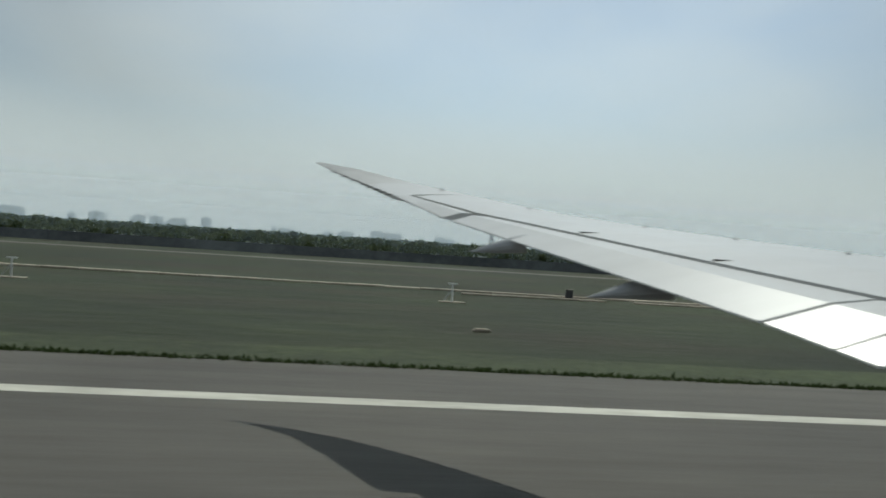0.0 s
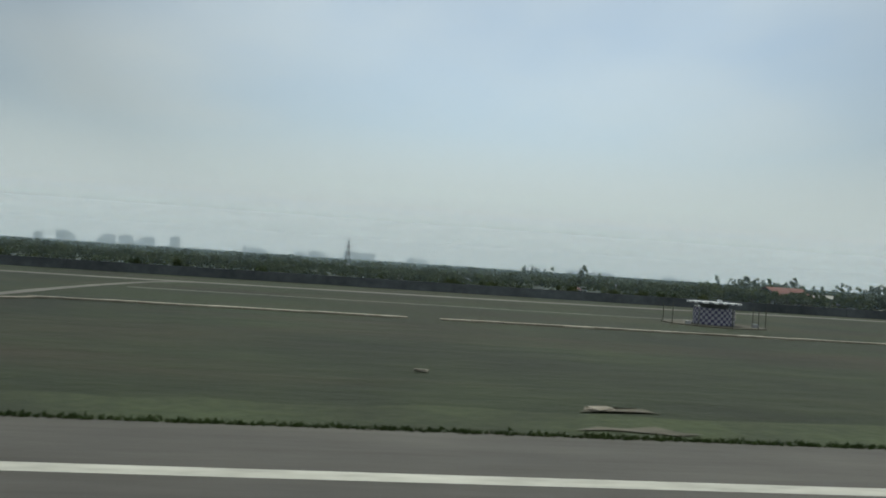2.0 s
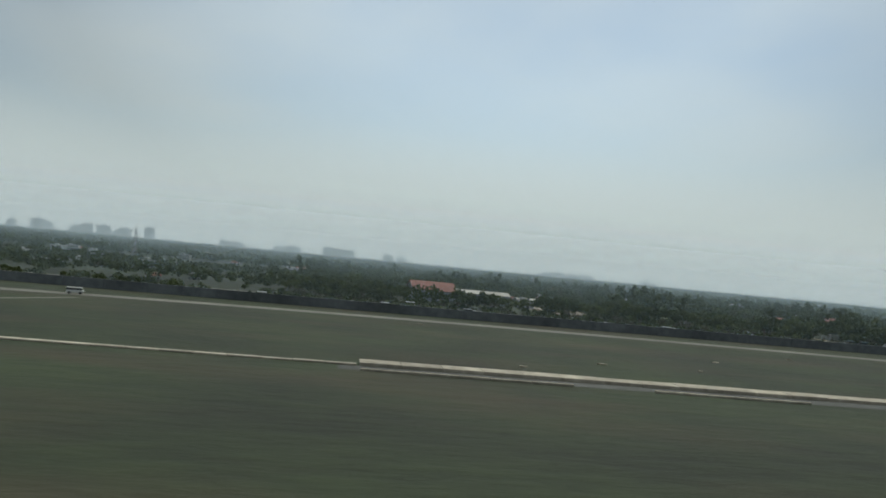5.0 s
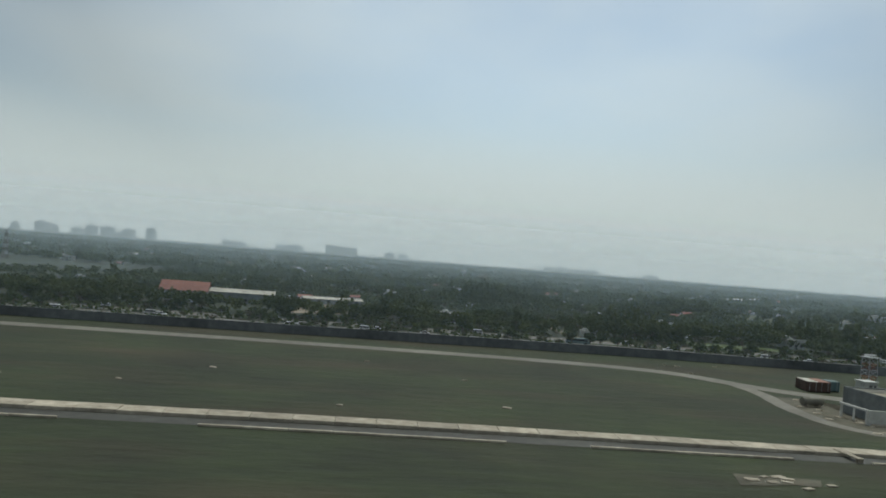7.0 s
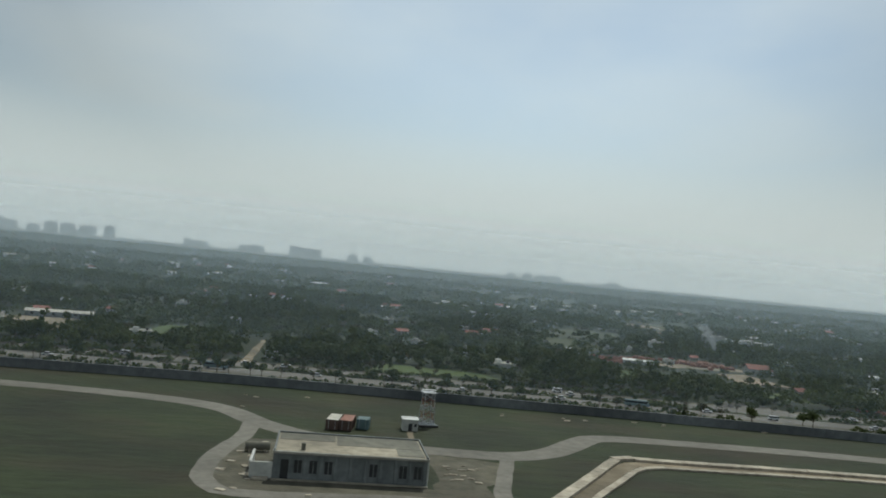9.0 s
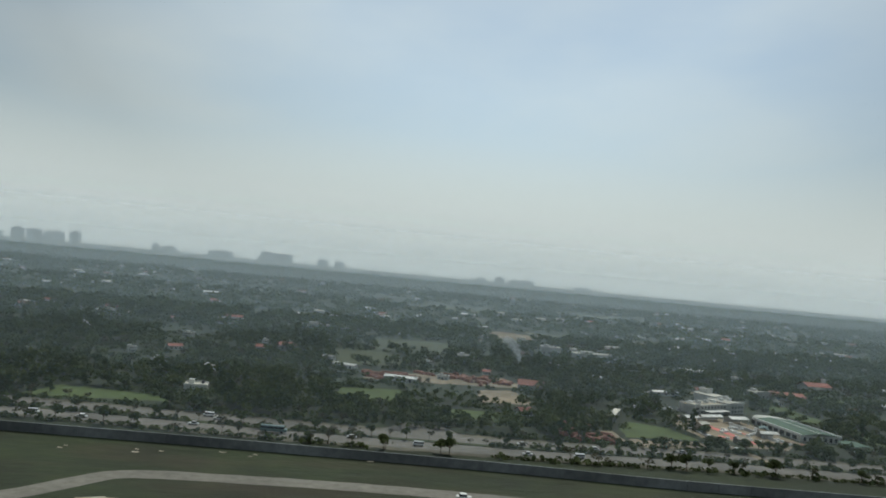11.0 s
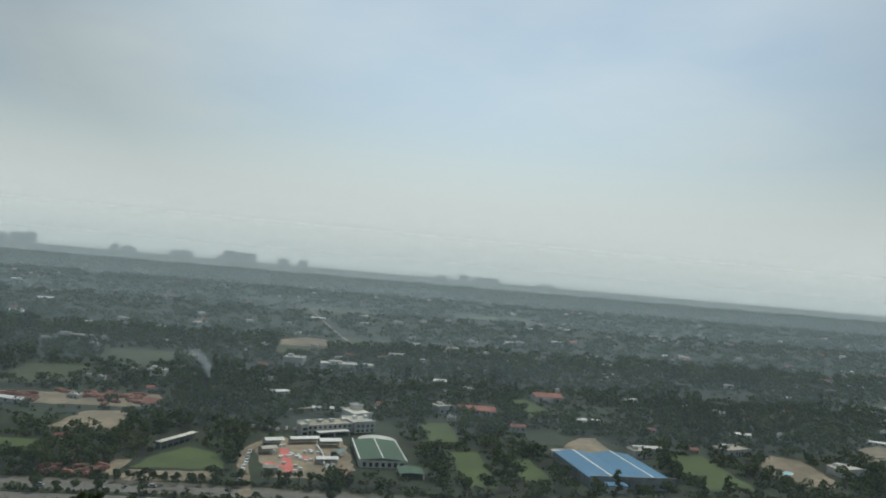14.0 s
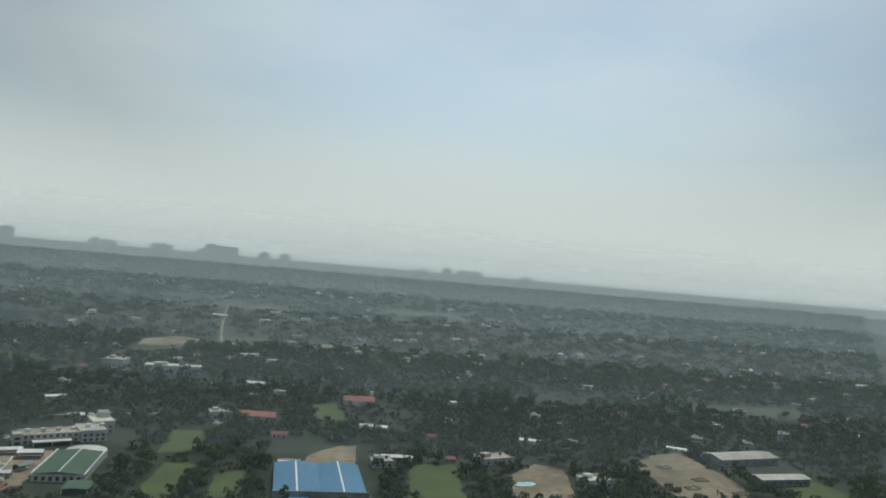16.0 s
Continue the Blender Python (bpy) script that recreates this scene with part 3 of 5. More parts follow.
# fields, lawns and bare earth beyond the highway: name, material, outline
FIELDS = [
    ("lawn", LAWN, [(469.5, 179.5), (471, 188), (478.5, 200), (487.5, 195), (490, 181)], "smooth green sports lawn beside a pavilion"),
    ("sand_court", SAND, [(468.4, 169), (469, 177), (488.5, 178.8), (488, 171.5)], "pale sandy strip below a lawn"),
    ("sand_court", SAND, [(464.3, 185.5), (468.2, 186), (467.6, 172.5), (465.2, 172)], "small pale earth court beside a lawn"),
    ("fair_ground", SAND, [(495, 200.5), (501.5, 214.6), (518.4, 216), (520.4, 185.3), (510.7, 176.3), (500.6, 176.4)], "trodden tan ground of a fairground"),
    ("lawn", LAWN, [(543.3, 246), (554.5, 248), (553, 221), (543.8, 219)], "green garden lawn among trees"),
    ("lawn", LAWN, [(547.9, 209), (555.8, 210.5), (554.4, 176), (546.5, 176)], "long green garden lawn among trees"),
    ("lawn", LAWN, [(562.5, 202), (569.8, 207), (570.5, 183), (562.5, 182)], "narrow green garden lawn among trees"),
    ("lawn", LAWN, [(615.8, 219.5), (629.6, 221.4), (626.8, 184), (611.5, 183)], "large bright green rectangular lawn"),
    ("lawn", LAWN, [(585.6, 297), (595, 306), (599, 276), (588, 268)], "green lawn in front of a red-roofed villa"),
    ("earth_yard", SAND, [(584, 214), (586, 225), (596.5, 238), (601, 238), (599.5, 213)], "bare orange earth behind a blue-roofed hall"),
    ("building_site", SAND, [(640, 190), (644, 212), (656, 227), (664, 222), (658, 192)], "sandy building plot with a pond basin"),
    ("building_site", SAND, [(690, 198), (691, 234), (704, 246), (716, 252), (718, 212), (710, 197)], "rough sandy building plot with foundations"),
    ("lawn", LAWN, [(728, 200), (733, 214), (748, 222), (752, 202)], "small green plot between sheds"),
    ("sand_field", SAND, [(486, 463), (503, 486), (520, 472), (515, 440), (488, 436)], "pale bare field among far trees"),
    ("pasture", PASTURE, [(487, 434), (515, 438), (514, 410), (488, 398)], "dull green field among far trees"),
    ("pasture", PASTURE, [(399.4, 273), (399.2, 317), (422, 318), (425, 281)], "flat dull green field"),
    ("pasture", PASTURE, [(435, 345), (437, 372), (458, 378), (455, 350)], "flat yellow-green field"),
    ("lawn", LAWN, [(328, 180.5), (332.5, 196), (355.4, 192), (361, 184)], "green strip of garden beside the highway"),
    ("lawn", LAWN, [(267, 208), (268, 241), (281, 246), (281, 212)], "green paddock among trees"),
    ("earth_yard", SAND, [(230, 197), (227, 232), (244, 240), (249, 207)], "bare sandy lot behind the highway"),
    ("earth_yard", SAND, [(440, 214), (443, 236), (455, 240), (457, 215)], "yellowish bare plot with piled goods"),
    ("pasture", PASTURE, [(416, 327), (416, 372), (450, 380), (446, 330)], "pale green field among trees"),
    ("lawn", LAWN, [(398, 205), (400, 222), (418, 226), (418, 207)], "rough green plot among trees"),
    ("lawn", LAWN, [(425, 188), (426, 200), (446, 200), (446, 186)], "rough green plot beside the highway"),
    ("sand_field", SAND, [(585, 478), (588, 492), (622, 492), (622, 480)], "narrow bare field among far trees"),
    ("pasture", PASTURE, [(480, 690), (485, 760), (560, 770), (560, 700)], "hazy far field"),
    ("pasture", PASTURE, [(650, 780), (655, 850), (740, 850), (735, 780)], "hazy far field"),
    ("pasture", PASTURE, [(520, 462), (524, 500), (556, 505), (552, 465)], "dull green field among far trees"),
    ("pasture", PASTURE, [(760, 330), (765, 352), (830, 360), (830, 334)], "grey-green field among trees"),
]
for i, (name, mat, outline, label) in enumerate(FIELDS):
    sheet(name, outline, 0.05 + 0.006 * (i % 3), mat, label, wobble=0.5)
ribbon("lane", [(497, 160), (495, 175), (493, 195), (496, 208), (502, 216)], 2.6, 0.09, SAND, "pale lane leading from the highway to houses", ragged=0.2)
ribbon("lane", [(531, 455), (522, 520), (512, 610), (501, 720)], 1.6, 0.08, SAND, "straight pale lane through far trees", ragged=0.3)
ribbon("lane", [(500, 255), (512, 262), (534, 268)], 1.6, 0.08, CONCRETE, "pale garden wall walk", ragged=0.1)
ribbon("lane", [(720, 400), (760, 430), (800, 420), (850, 470), (930, 520)], 3.2, 0.08, SAND, "winding earth lane through a settlement", ragged=0.5)
ribbon("lane", [(470, 245), (471, 280), (478, 330)], 2.4, 0.08, SAND, "earth lane among trees", ragged=0.3)

# ---------------------------------------------------------------- airfield things
marker_box = thing("checkered_shelter", "purple and white checkered equipment shelter in the grass", "shelter", (38.2, 61.9, 0), 0)


def check_uv(ob):
    """Lays checks on a mesh in metres: round the sides and flat on top."""
    me = ob.data
    layer = me.uv_layers.new(name="UVMap")
    for poly in me.polygons:
        n = poly.normal
        for li in poly.loop_indices:
            co = me.vertices[me.loops[li].vertex_index].co
            layer.data[li].uv = (co.x + 50, co.y + 50) if abs(n.z) > 0.7 else ((co.x if abs(n.y) > abs(n.x) else co.y) + 50, co.z + 50)


check_uv(part("body", box(-1.45, 1.45, -0.8, 0.8, 0.12, 1.5, 0.03), CHECK, marker_box))
part("base", box(-1.6, 1.6, -0.95, 0.95, 0, 0.12, 0.02), CONCRETE, marker_box, "pale concrete base")
part("roof", box(-1.5, 1.5, -0.85, 0.85, 1.5, 1.58, 0.02), WHITE_SHEET, marker_box)
part("door", box(-0.35, 0.35, -0.83, -0.805, 0.15, 1.3), WHITE_SHEET, marker_box)
coil = part("coil", rod((1.95, -0.2, 0.6), (1.95, 0.2, 0.6), 0.42, sides=14), SEAL, marker_box, "dark coiled cable drum")


def antenna_marker(at):
    ob = thing("antenna_marker", "white T-shaped antenna post on a concrete pad", "antenna", at, 0, "antenna posts in the grass")
    part("pad", box(-0.9, 0.9, -0.35, 0.35, 0, 0.08, 0.02), CONCRETE, ob)
    part("post", rod((0, 0, 0.08), (0, 0, 1.25), 0.07, 0.05), WHITE_SHEET, ob)
    part("crossbar", box(-0.32, 0.32, -0.05, 0.05, 1.22, 1.32, 0.01), WHITE_SHEET, ob)
    part("stay", rod((-0.6, 0, 0.08), (0, 0, 0.9), 0.02), METAL, ob)
    return ob


first = antenna_marker((31, 50.5, 0))
for x in (37.4, 7.0, -21.0):
    copy_thing(first, pose(x, 51.2, 0))
bin_ = thing("dark_marker_drum", "small dark drum marker beside the concrete strip", "marker", (18.4, 62.6, 0))
part("drum", rod((0, 0, 0), (0, 0, 0.75), 0.34, 0.32, 12), SEAL, bin_)
part("lid", rod((0, 0, 0.75), (0, 0, 0.8), 0.36, 0.36, 12), ROOF_DARK, bin_)
lightbox = thing("runway_light", "small white runway edge light on the shoulder", "light", (25.9, 20.3, 0.05), group="runway edge lights")
part("base", rod((0, 0, 0), (0, 0, 0.06), 0.2, 0.18, 10), METAL, lightbox)
part("lens", rod((0, 0, 0.06), (0, 0, 0.32), 0.11, 0.08, 10), WHITE_SHEET, lightbox)
for x in (-34.1, 85.9, 145.9):
    copy_thing(lightbox, pose(x, 20.3, 0.05))

# round beacon: checkered drum, plate on top, monitor posts on a pad
beacon = thing("radio_beacon", "round checkered radio beacon with a white counterpoise plate", "beacon", (115.4, 90.2, 0))
bm = bmesh.new()
bmesh.ops.create_cone(bm, cap_ends=True, segments=40, radius1=2.45, radius2=2.45, depth=2.0, matrix=Matrix.Translation((0, 0, 1.1)))
drum = part("drum", bm, CHECK, beacon)
me = drum.data
layer = me.uv_layers.new(name="UVMap")
for poly in me.polygons:
    for li in poly.loop_indices:
        co = me.vertices[me.loops[li].vertex_index].co
        ang = math.atan2(co.y, co.x) % (2 * math.pi)
        if abs(math.atan2(poly.center.y, poly.center.x) % (2 * math.pi) - ang) > math.pi:
            ang += 2 * math.pi
        layer.data[li].uv = (ang * 2.45 + 50, co.z + 50)
bm = bmesh.new()
bmesh.ops.create_cone(bm, cap_ends=True, segments=40, radius1=3.25, radius2=3.25, depth=0.2, matrix=Matrix.Translation((0, 0, 2.75)))
plate = part("counterpoise", bm, RIM_CHECK, beacon, "thin white plate with a checkered rim")
check_uv(plate)
part("neck", rod((0, 0, 2.1), (0, 0, 2.7), 1.5, 1.9, 24), GREY_PLASTER, beacon)
part("antenna", rod((0.7, 0, 2.85), (0.7, 0, 3.15), 0.35, 0.3, 12), WHITE_SHEET, beacon)
bm = bmesh.new()
bmesh.ops.create_cone(bm, cap_ends=True, segments=32, radius1=6.2, radius2=6.2, depth=0.12, matrix=Matrix.Translation((0, 0, 0.05)))
part("pad", bm, DIRT, beacon)
for k in range(10):
    a = k * 2 * math.pi / 10 + 0.2
    part("monitor_post", rod((math.cos(a) * 6, math.sin(a) * 6, 0.1), (math.cos(a) * 6, math.sin(a) * 6, 2.3), 0.06, 0.05), ROOF_DARK, beacon)
part("cabinet", box(3.9, 4.6, -2.6, -2.0, 0.1, 0.55, 0.03), METAL, beacon)
part("cabinet", box(-4.6, -4.0, -2.4, -1.9, 0.1, 0.45, 0.03), METAL, beacon)


def lattice(name, label, at, height, foot, head, bays, mats, thick=0.06, group=""):
    """A square tower of legs, rings and crossed braces."""
    ob = thing(name, label, "tower", at, 12, group)
    corner = lambda k, t: Vector((((-1, 1, 1, -1)[k]) * (foot + (head - foot) * t) / 2, ((-1, -1, 1, 1)[k]) * (foot + (head - foot) * t) / 2, height * t))
    for k in range(4):
        part("leg", rod(corner(k, 0), corner(k, 1), thick, thick * 0.8), mats[0], ob)
    for b in range(bays):
        t0, t1 = b / bays, (b + 1) / bays
        bm = bmesh.new()
        for k in range(4):
            rod(corner(k, t0), corner((k + 1) % 4, t1), thick * 0.6, bm=bm, sides=4)
            rod(corner((k + 1) % 4, t0), corner(k, t1), thick * 0.6, bm=bm, sides=4)
            rod(corner(k, t1), corner((k + 1) % 4, t1), thick * 0.6, bm=bm, sides=4)
        part("bracing", bm, mats[b % len(mats)], ob)
    return ob


mast = lattice("radio_mast", "slim rust-red and grey lattice radio mast above trees", (73, 397, 0), 14.3, 2.6, 0.7, 8, (BROWN_SHEET, METAL), 0.09)
part("aerial", rod((0, 0, 14.3), (0, 0, 16.2), 0.06), METAL, mast)
tower = lattice("watch_tower", "rusty red and grey lattice tower carrying a small platform", (336.3, 125.3, 0), 5.4, 2.0, 1.6, 5, (METAL, RUST_RED), 0.065)
part("platform", box(-1.1, 1.1, -1.1, 1.1, 5.4, 5.55, 0.02), METAL, tower)
part("antenna", box(-1.2, 1.2, -0.25, 0.25, 5.75, 5.95, 0.05), WHITE_SHEET, tower)
part("mast", rod((0, 0, 5.5), (0, 0, 5.8), 0.12), METAL, tower)
part("plinth", box(-1.6, 1.6, -1.6, 1.2, 0, 0.35, 0.03), OPENING, tower)

hut = thing("equipment_hut", "small white equipment hut with a flat roof", "hut", (333.2, 121.4, 0), 2)
part("wall", box(-1.2, 1.2, -1.1, 1.1, 0, 1.7, 0.02), PLASTER, hut)
part("roof", box(-1.35, 1.35, -1.25, 1.25, 1.7, 1.85, 0.02), WHITE_SHEET, hut)
part("door", box(-0.3, 0.3, -1.14, -1.105, 0, 1.2), OPENING, hut)
part("window", box(0.6, 1.0, -1.14, -1.105, 0.7, 1.2), OPENING, hut)
ribbon("hut_path", [(332.6, 110.5), (333, 116), (333.2, 120)], 0.9, 0.05, SAND, "worn earth path to a small hut", ragged=0.15)


def container(at, mat, label, length=4.6, top=None):
    ob = thing("container", label, "container", at, -9, "containers on the grass")
    part("body", box(-0.95, 0.95, -length / 2, length / 2, 0.08, 1.6, 0.04), mat, ob)
    part("roof", box(-0.9, 0.9, -length / 2 + 0.05, length / 2 - 0.05, 1.6, 1.66, 0.02), top or mat, ob)
    for k in range(8):
        y = -length / 2 + 0.3 + k * (length - 0.6) / 7
        part("rib", box(-0.98, 0.98, y - 0.07, y + 0.07, 0.12, 1.63), mat, ob)
    part("door", box(-0.85, -0.03, -length / 2 - 0.03, -length / 2 - 0.005, 0.15, 1.5), mat, ob)
    part("door", box(0.03, 0.85, -length / 2 - 0.03, -length / 2 - 0.005, 0.15, 1.5), mat, ob)
    for x in (-0.5, 0.5):
        part("lock_bar", rod((x, -length / 2 - 0.05, 0.2), (x, -length / 2 - 0.05, 1.6), 0.03), METAL, ob)
    for x in (-0.8, 0.8):
        part("skid", box(x - 0.1, x + 0.1, -length / 2, length / 2, 0, 0.08), SEAL, ob)
    return ob


container((321.3, 119.2, 0), BROWN_SHEET, "dark brown shipping container with a pale grey roof", top=ROOF_PALE)
container((323.35, 119.2, 0), BROWN_SHEET, "dark brown shipping container with a rusty red roof", top=RUST_RED)
container((325.8, 119.8, 0), TEAL, "small teal shipping container standing on the grass", 2.4)

# long low airfield building with parapet, patched roof and a dark arcade
B0, B1, BY, BH = -9.1, 9.1, 9.2, 3.4
hall = thing("airfield_building", "long derelict grey airfield building with a stained flat roof", "building", (323.6, 90.2, 0), 1.5)
part("wall", box(B0, B1, 0.5, BY, 0, BH - 0.25), GREY_PLASTER, hall)
part("roof", box(B0 + 0.2, B1 - 0.2, 0.2, BY - 0.2, BH - 0.25, BH), ROOF_SAND, hall, "sandy stained flat roof")
part("roof_patch", box(B0 + 0.4, B1 - 11.0, BY - 3.6, BY - 0.5, BH, BH + 0.03), ROOF_DARK, hall, "dark mossy roof felt")
part("roof_patch", box(B1 - 10.8, B1 - 0.5, BY - 5.2, BY - 0.5, BH, BH + 0.035), ROOF_DARK, hall)
part("roof_patch", box(B1 - 3.6, B1 - 0.4, 0.6, 3.9, BH, BH + 0.04), ROOF_DARK, hall)
for x0, x1, y0, y1 in ((B0, B1, BY - 0.22, BY), (B0, B0 + 0.22, 0, BY - 0.22), (B1 - 0.22, B1, 0, BY - 0.22)):
    part("parapet", box(x0, x1, y0, y1, BH - 0.25, BH + 0.2, 0.02), GREY_PLASTER, hall)
part("eave", box(B0 - 0.1, B1 + 0.1, -0.15, 0.5, BH - 0.3, BH - 0.02, 0.02), ROOF_PALE, hall)
for k in range(11):
    x = B0 + 0.25 + k * (B1 - B0 - 0.5) / 10
    part("pillar", box(x - 0.2, x + 0.2, 0.3, 0.5, 0, BH - 0.3, 0.02), GREY_PLASTER, hall)
for k in (1, 2, 3, 6, 8, 9):
    x = B0 + 0.25 + (k + 0.5) * (B1 - B0 - 0.5) / 10
    win = part("window", box(x - 0.45, x + 0.45, 0.46, 0.497, 0.8, 2.3), OPENING, hall)
    part("window_frame", box(x - 0.04, x + 0.04, 0.42, 0.46, 0.8, 2.3), GREY_PLASTER, win)
part("door", box(B0 + 0.9, B0 + 2.0, 0.46, 0.497, 0, 2.3), OPENING, hall)
part("chimney", box(-6.0, -5.5, 0.8, 1.3, BH, BH + 0.8, 0.03), ROOF_DARK, hall)
part("side_wall", box(B0 - 2.6, B0, 0.3, 0.6, 0, 1.9, 0.02), PLASTER, hall)
part("railing", box(B0 - 2.7, B0 - 2.4, 0.6, 6.0, 1.7, 1.95, 0.02), WHITE_SHEET, hall)
for y in (0.8, 3.2, 5.7):
    part("railing_post", box(B0 - 2.65, B0 - 2.45, y - 0.1, y + 0.1, 0, 1.7), WHITE_SHEET, hall)
part("step", box(B0 - 2.2, B0 - 0.4, -0.6, 0.3, 0, 0.25, 0.02), CONCRETE, hall)
part("plinth", box(B0 - 0.1, B1 + 0.1, -0.3, 0.05, 0, 0.18, 0.02), CONCRETE, hall)
part("downpipe", rod((B1 + 0.08, 0.4, 0.1), (B1 + 0.08, 0.4, BH), 0.07), WHITE_SHEET, hall)
shed_dark = thing("oil_tank", "dark horizontal tank lying beside the building", "tank", (311.6, 102, 0), 8)
part("tank", rod((-1.6, 0, 0.75), (1.6, 0, 0.75), 0.55, sides=16), ROOF_DARK, shed_dark)
for x in (-1, 1):
    part("saddle", box(x - 0.15, x + 0.15, -0.5, 0.5, 0, 0.4), CONCRETE, shed_dark)

# rubble, slabs and pale litter lying on the grass
rng = random.Random(11)
chunk_shapes = []
for k in range(5):
    bm = box(-0.45, 0.45, -0.25, 0.25, 0, 0.12, 0.03)
    for v in bm.verts:
        v.co += Vector((rng.uniform(-0.1, 0.1), rng.uniform(-0.08, 0.08), rng.uniform(0, 0.05)))
    me = bpy.data.meshes.new("concrete_block")
    bm.to_mesh(me)
    bm.free()
    me.materials.append(CONCRETE)
    chunk_shapes.append(me)
spots = [(30.8, 34.6), (45.9, 35.3), (6.2, 34.7), (113.2, 34.4), (127.3, 34.4), (124, 30.3), (143.8, 34.1), (73.3, 36.5), (105.3, 36), (79.3, 28.3), (220.8, 91), (246.2, 83.1)]
spots += [(283.5 + rng.gauss(0, 2.2), 61.7 + rng.gauss(0, 1)) for _ in range(9)] + [(338 + rng.gauss(0, 2), 97 + rng.gauss(0, 3)) for _ in range(14)]
spots += [(311 + rng.gauss(0, 1.6), 93 + rng.gauss(0, 4)) for _ in range(16)] + [(rng.uniform(180, 330), rng.uniform(80, 130)) for _ in range(9)]
spots += [(rng.uniform(280, 420), rng.uniform(138, 142)) for _ in range(14)]
for x, y in spots:
    ob = tagged(new("concrete_block", rng.choice(chunk_shapes)), "pale broken concrete block lying in the grass", "concrete block", "concrete blocks in the grass")
    s = rng.uniform(0.7, 1.7)
    ob.matrix_basis = pose(x, y, 0, 0, 0, rng.uniform(-25, 25)) @ Matrix.Diagonal((s * 0.75, s * 0.8, 1, 1))
sheet("sand_patch", [(77.3, 24.4), (79.5, 24.1), (81.3, 24.5), (80.4, 25.2), (78.2, 25.2)], 0.06, DIRT, "small patch of spilled sand in the grass", wobble=0.35)
sheet("sand_patch", [(78.5, 27.7), (81.5, 27.9), (81, 28.9), (79, 28.7)], 0.05, DIRT, "small patch of pale earth in the grass", wobble=0.3)
sheet("sand_patch", [(279.5, 60.3), (287, 60.6), (288, 63), (281, 63.2)], 0.05, DIRT, "bare pale earth beside rubble", wobble=0.4)

# grass tufts along the runway shoulder and over the near field
gr = np.random.default_rng(5)


def tufts(name, n, x, y, height, label, mat=BLADE):
    cx, cy = gr.uniform(*x, n), (gr.uniform(*y, n) if y else RUNWAY_EDGE + np.abs(gr.normal(0, 0.28, n)) - 0.12)
    a, h = gr.uniform(0, math.pi, n), height * gr.uniform(0.4, 1.3, n)
    w = h * gr.uniform(0.5, 1.1, n)
    dx, dy = np.cos(a) * w / 2, np.sin(a) * w / 2
    lx, ly = gr.normal(0, 0.35, (2, n)) * h
    v = np.stack([np.stack([cx - dx, cy - dy, 0 * h], -1), np.stack([cx + dx, cy + dy, 0 * h], -1), np.stack([cx + lx, cy + ly, h], -1)], 1).reshape(-1, 3)
    tagged(new(name, from_arrays(name, v, np.arange(len(v)).reshape(-1, 3), mat)), label, "grass", kind="stuff")


tufts("edge_grass", 15000, (-25, 150), None, 0.15, "tufts of green grass along the asphalt edge")

# ---------------------------------------------------------------- vehicles


def car(name, label, at, turn, length=2.1, width=0.9, height=0.75, group="cars on the highway", van=False, mat=None):
    ob = thing(name, label, "bus" if name == "bus" else "car", at, turn, group)
    hl, hw, mat = length / 2, width / 2, mat or CAR_PAINT
    mid = height * 0.55
    part("body", box(-hl, hl, -hw, hw, height * 0.22, mid if not van else height * 0.6, 0.06), mat, ob)
    bm = box(-hl * (0.62 if not van else 0.97), hl * (0.42 if not van else 0.8), -hw * 0.88, hw * 0.88, mid if not van else height * 0.6, height * 0.86)
    for v in bm.verts:
        if v.co.z > height * 0.7 and not van:
            v.co.x *= 0.75
    part("window", bm, GLASS_DARK, ob, "dark window glass")
    part("roof", box(-hl * (0.5 if not van else 0.97), hl * (0.34 if not van else 0.8), -hw * 0.86, hw * 0.86, height * 0.86, height, 0.03), mat, ob)
    for x in (-hl * 0.62, hl * 0.62):
        for y in (-hw * 0.92, hw * 0.92):
            part("wheel", rod((x, y - 0.06, height * 0.2), (x, y + 0.06, height * 0.2), height * 0.2, sides=10), TYRE, ob)
    return ob


def along(line, x):
    """The place and heading of a curve at that x."""
    for (ax, ay), (bx, by) in zip(line, line[1:]):
        if ax <= x <= bx:
            return ay + (by - ay) * (x - ax) / (bx - ax), math.degrees(math.atan2(by - ay, bx - ax))
    return line[-1][1], 0


car("car", "white off-road car driving on the perimeter road", (133.5, 130.2, 0.05), 14, 2.6, 1.15, 1.05, "cars on the airfield", True, WHITE_SHEET)
car("car", "white car on the perimeter road", (419.2, 121.3, 0.05), -4, 2.5, 1.1, 0.95, "cars on the airfield", False, WHITE_SHEET)
saloon = car("car", "small light-coloured saloon car on the dusty highway", (262, 166.4, 0.08), 0)
minivan = car("car", "boxy light van on the dusty highway", (275, 175.6, 0.08), 0, 2.2, 0.95, 1.0, van=True)
bus = car("bus", "long dark bus on the dusty highway", (386, 159.5, 0.08), -5, 5.4, 1.25, 1.5, "buses on the highway", True, TEAL)
copy_thing(bus, pose(296, 166, 0.08, 0, 0, -1))
for k in range(48):
    x = rng.uniform(150, 700)
    y, turn = along(HWY, x)
    copy_thing(rng.choice((saloon, minivan)), pose(x, y + rng.choice((-5.6, -3.4, 3.4, 5.6)) + rng.uniform(-0.3, 0.3), 0.08, 0, 0, turn + rng.choice((0, 180))))
parked = car("car", "small parked light car", (494.4, 172, 0.1), 95, group="parked cars")
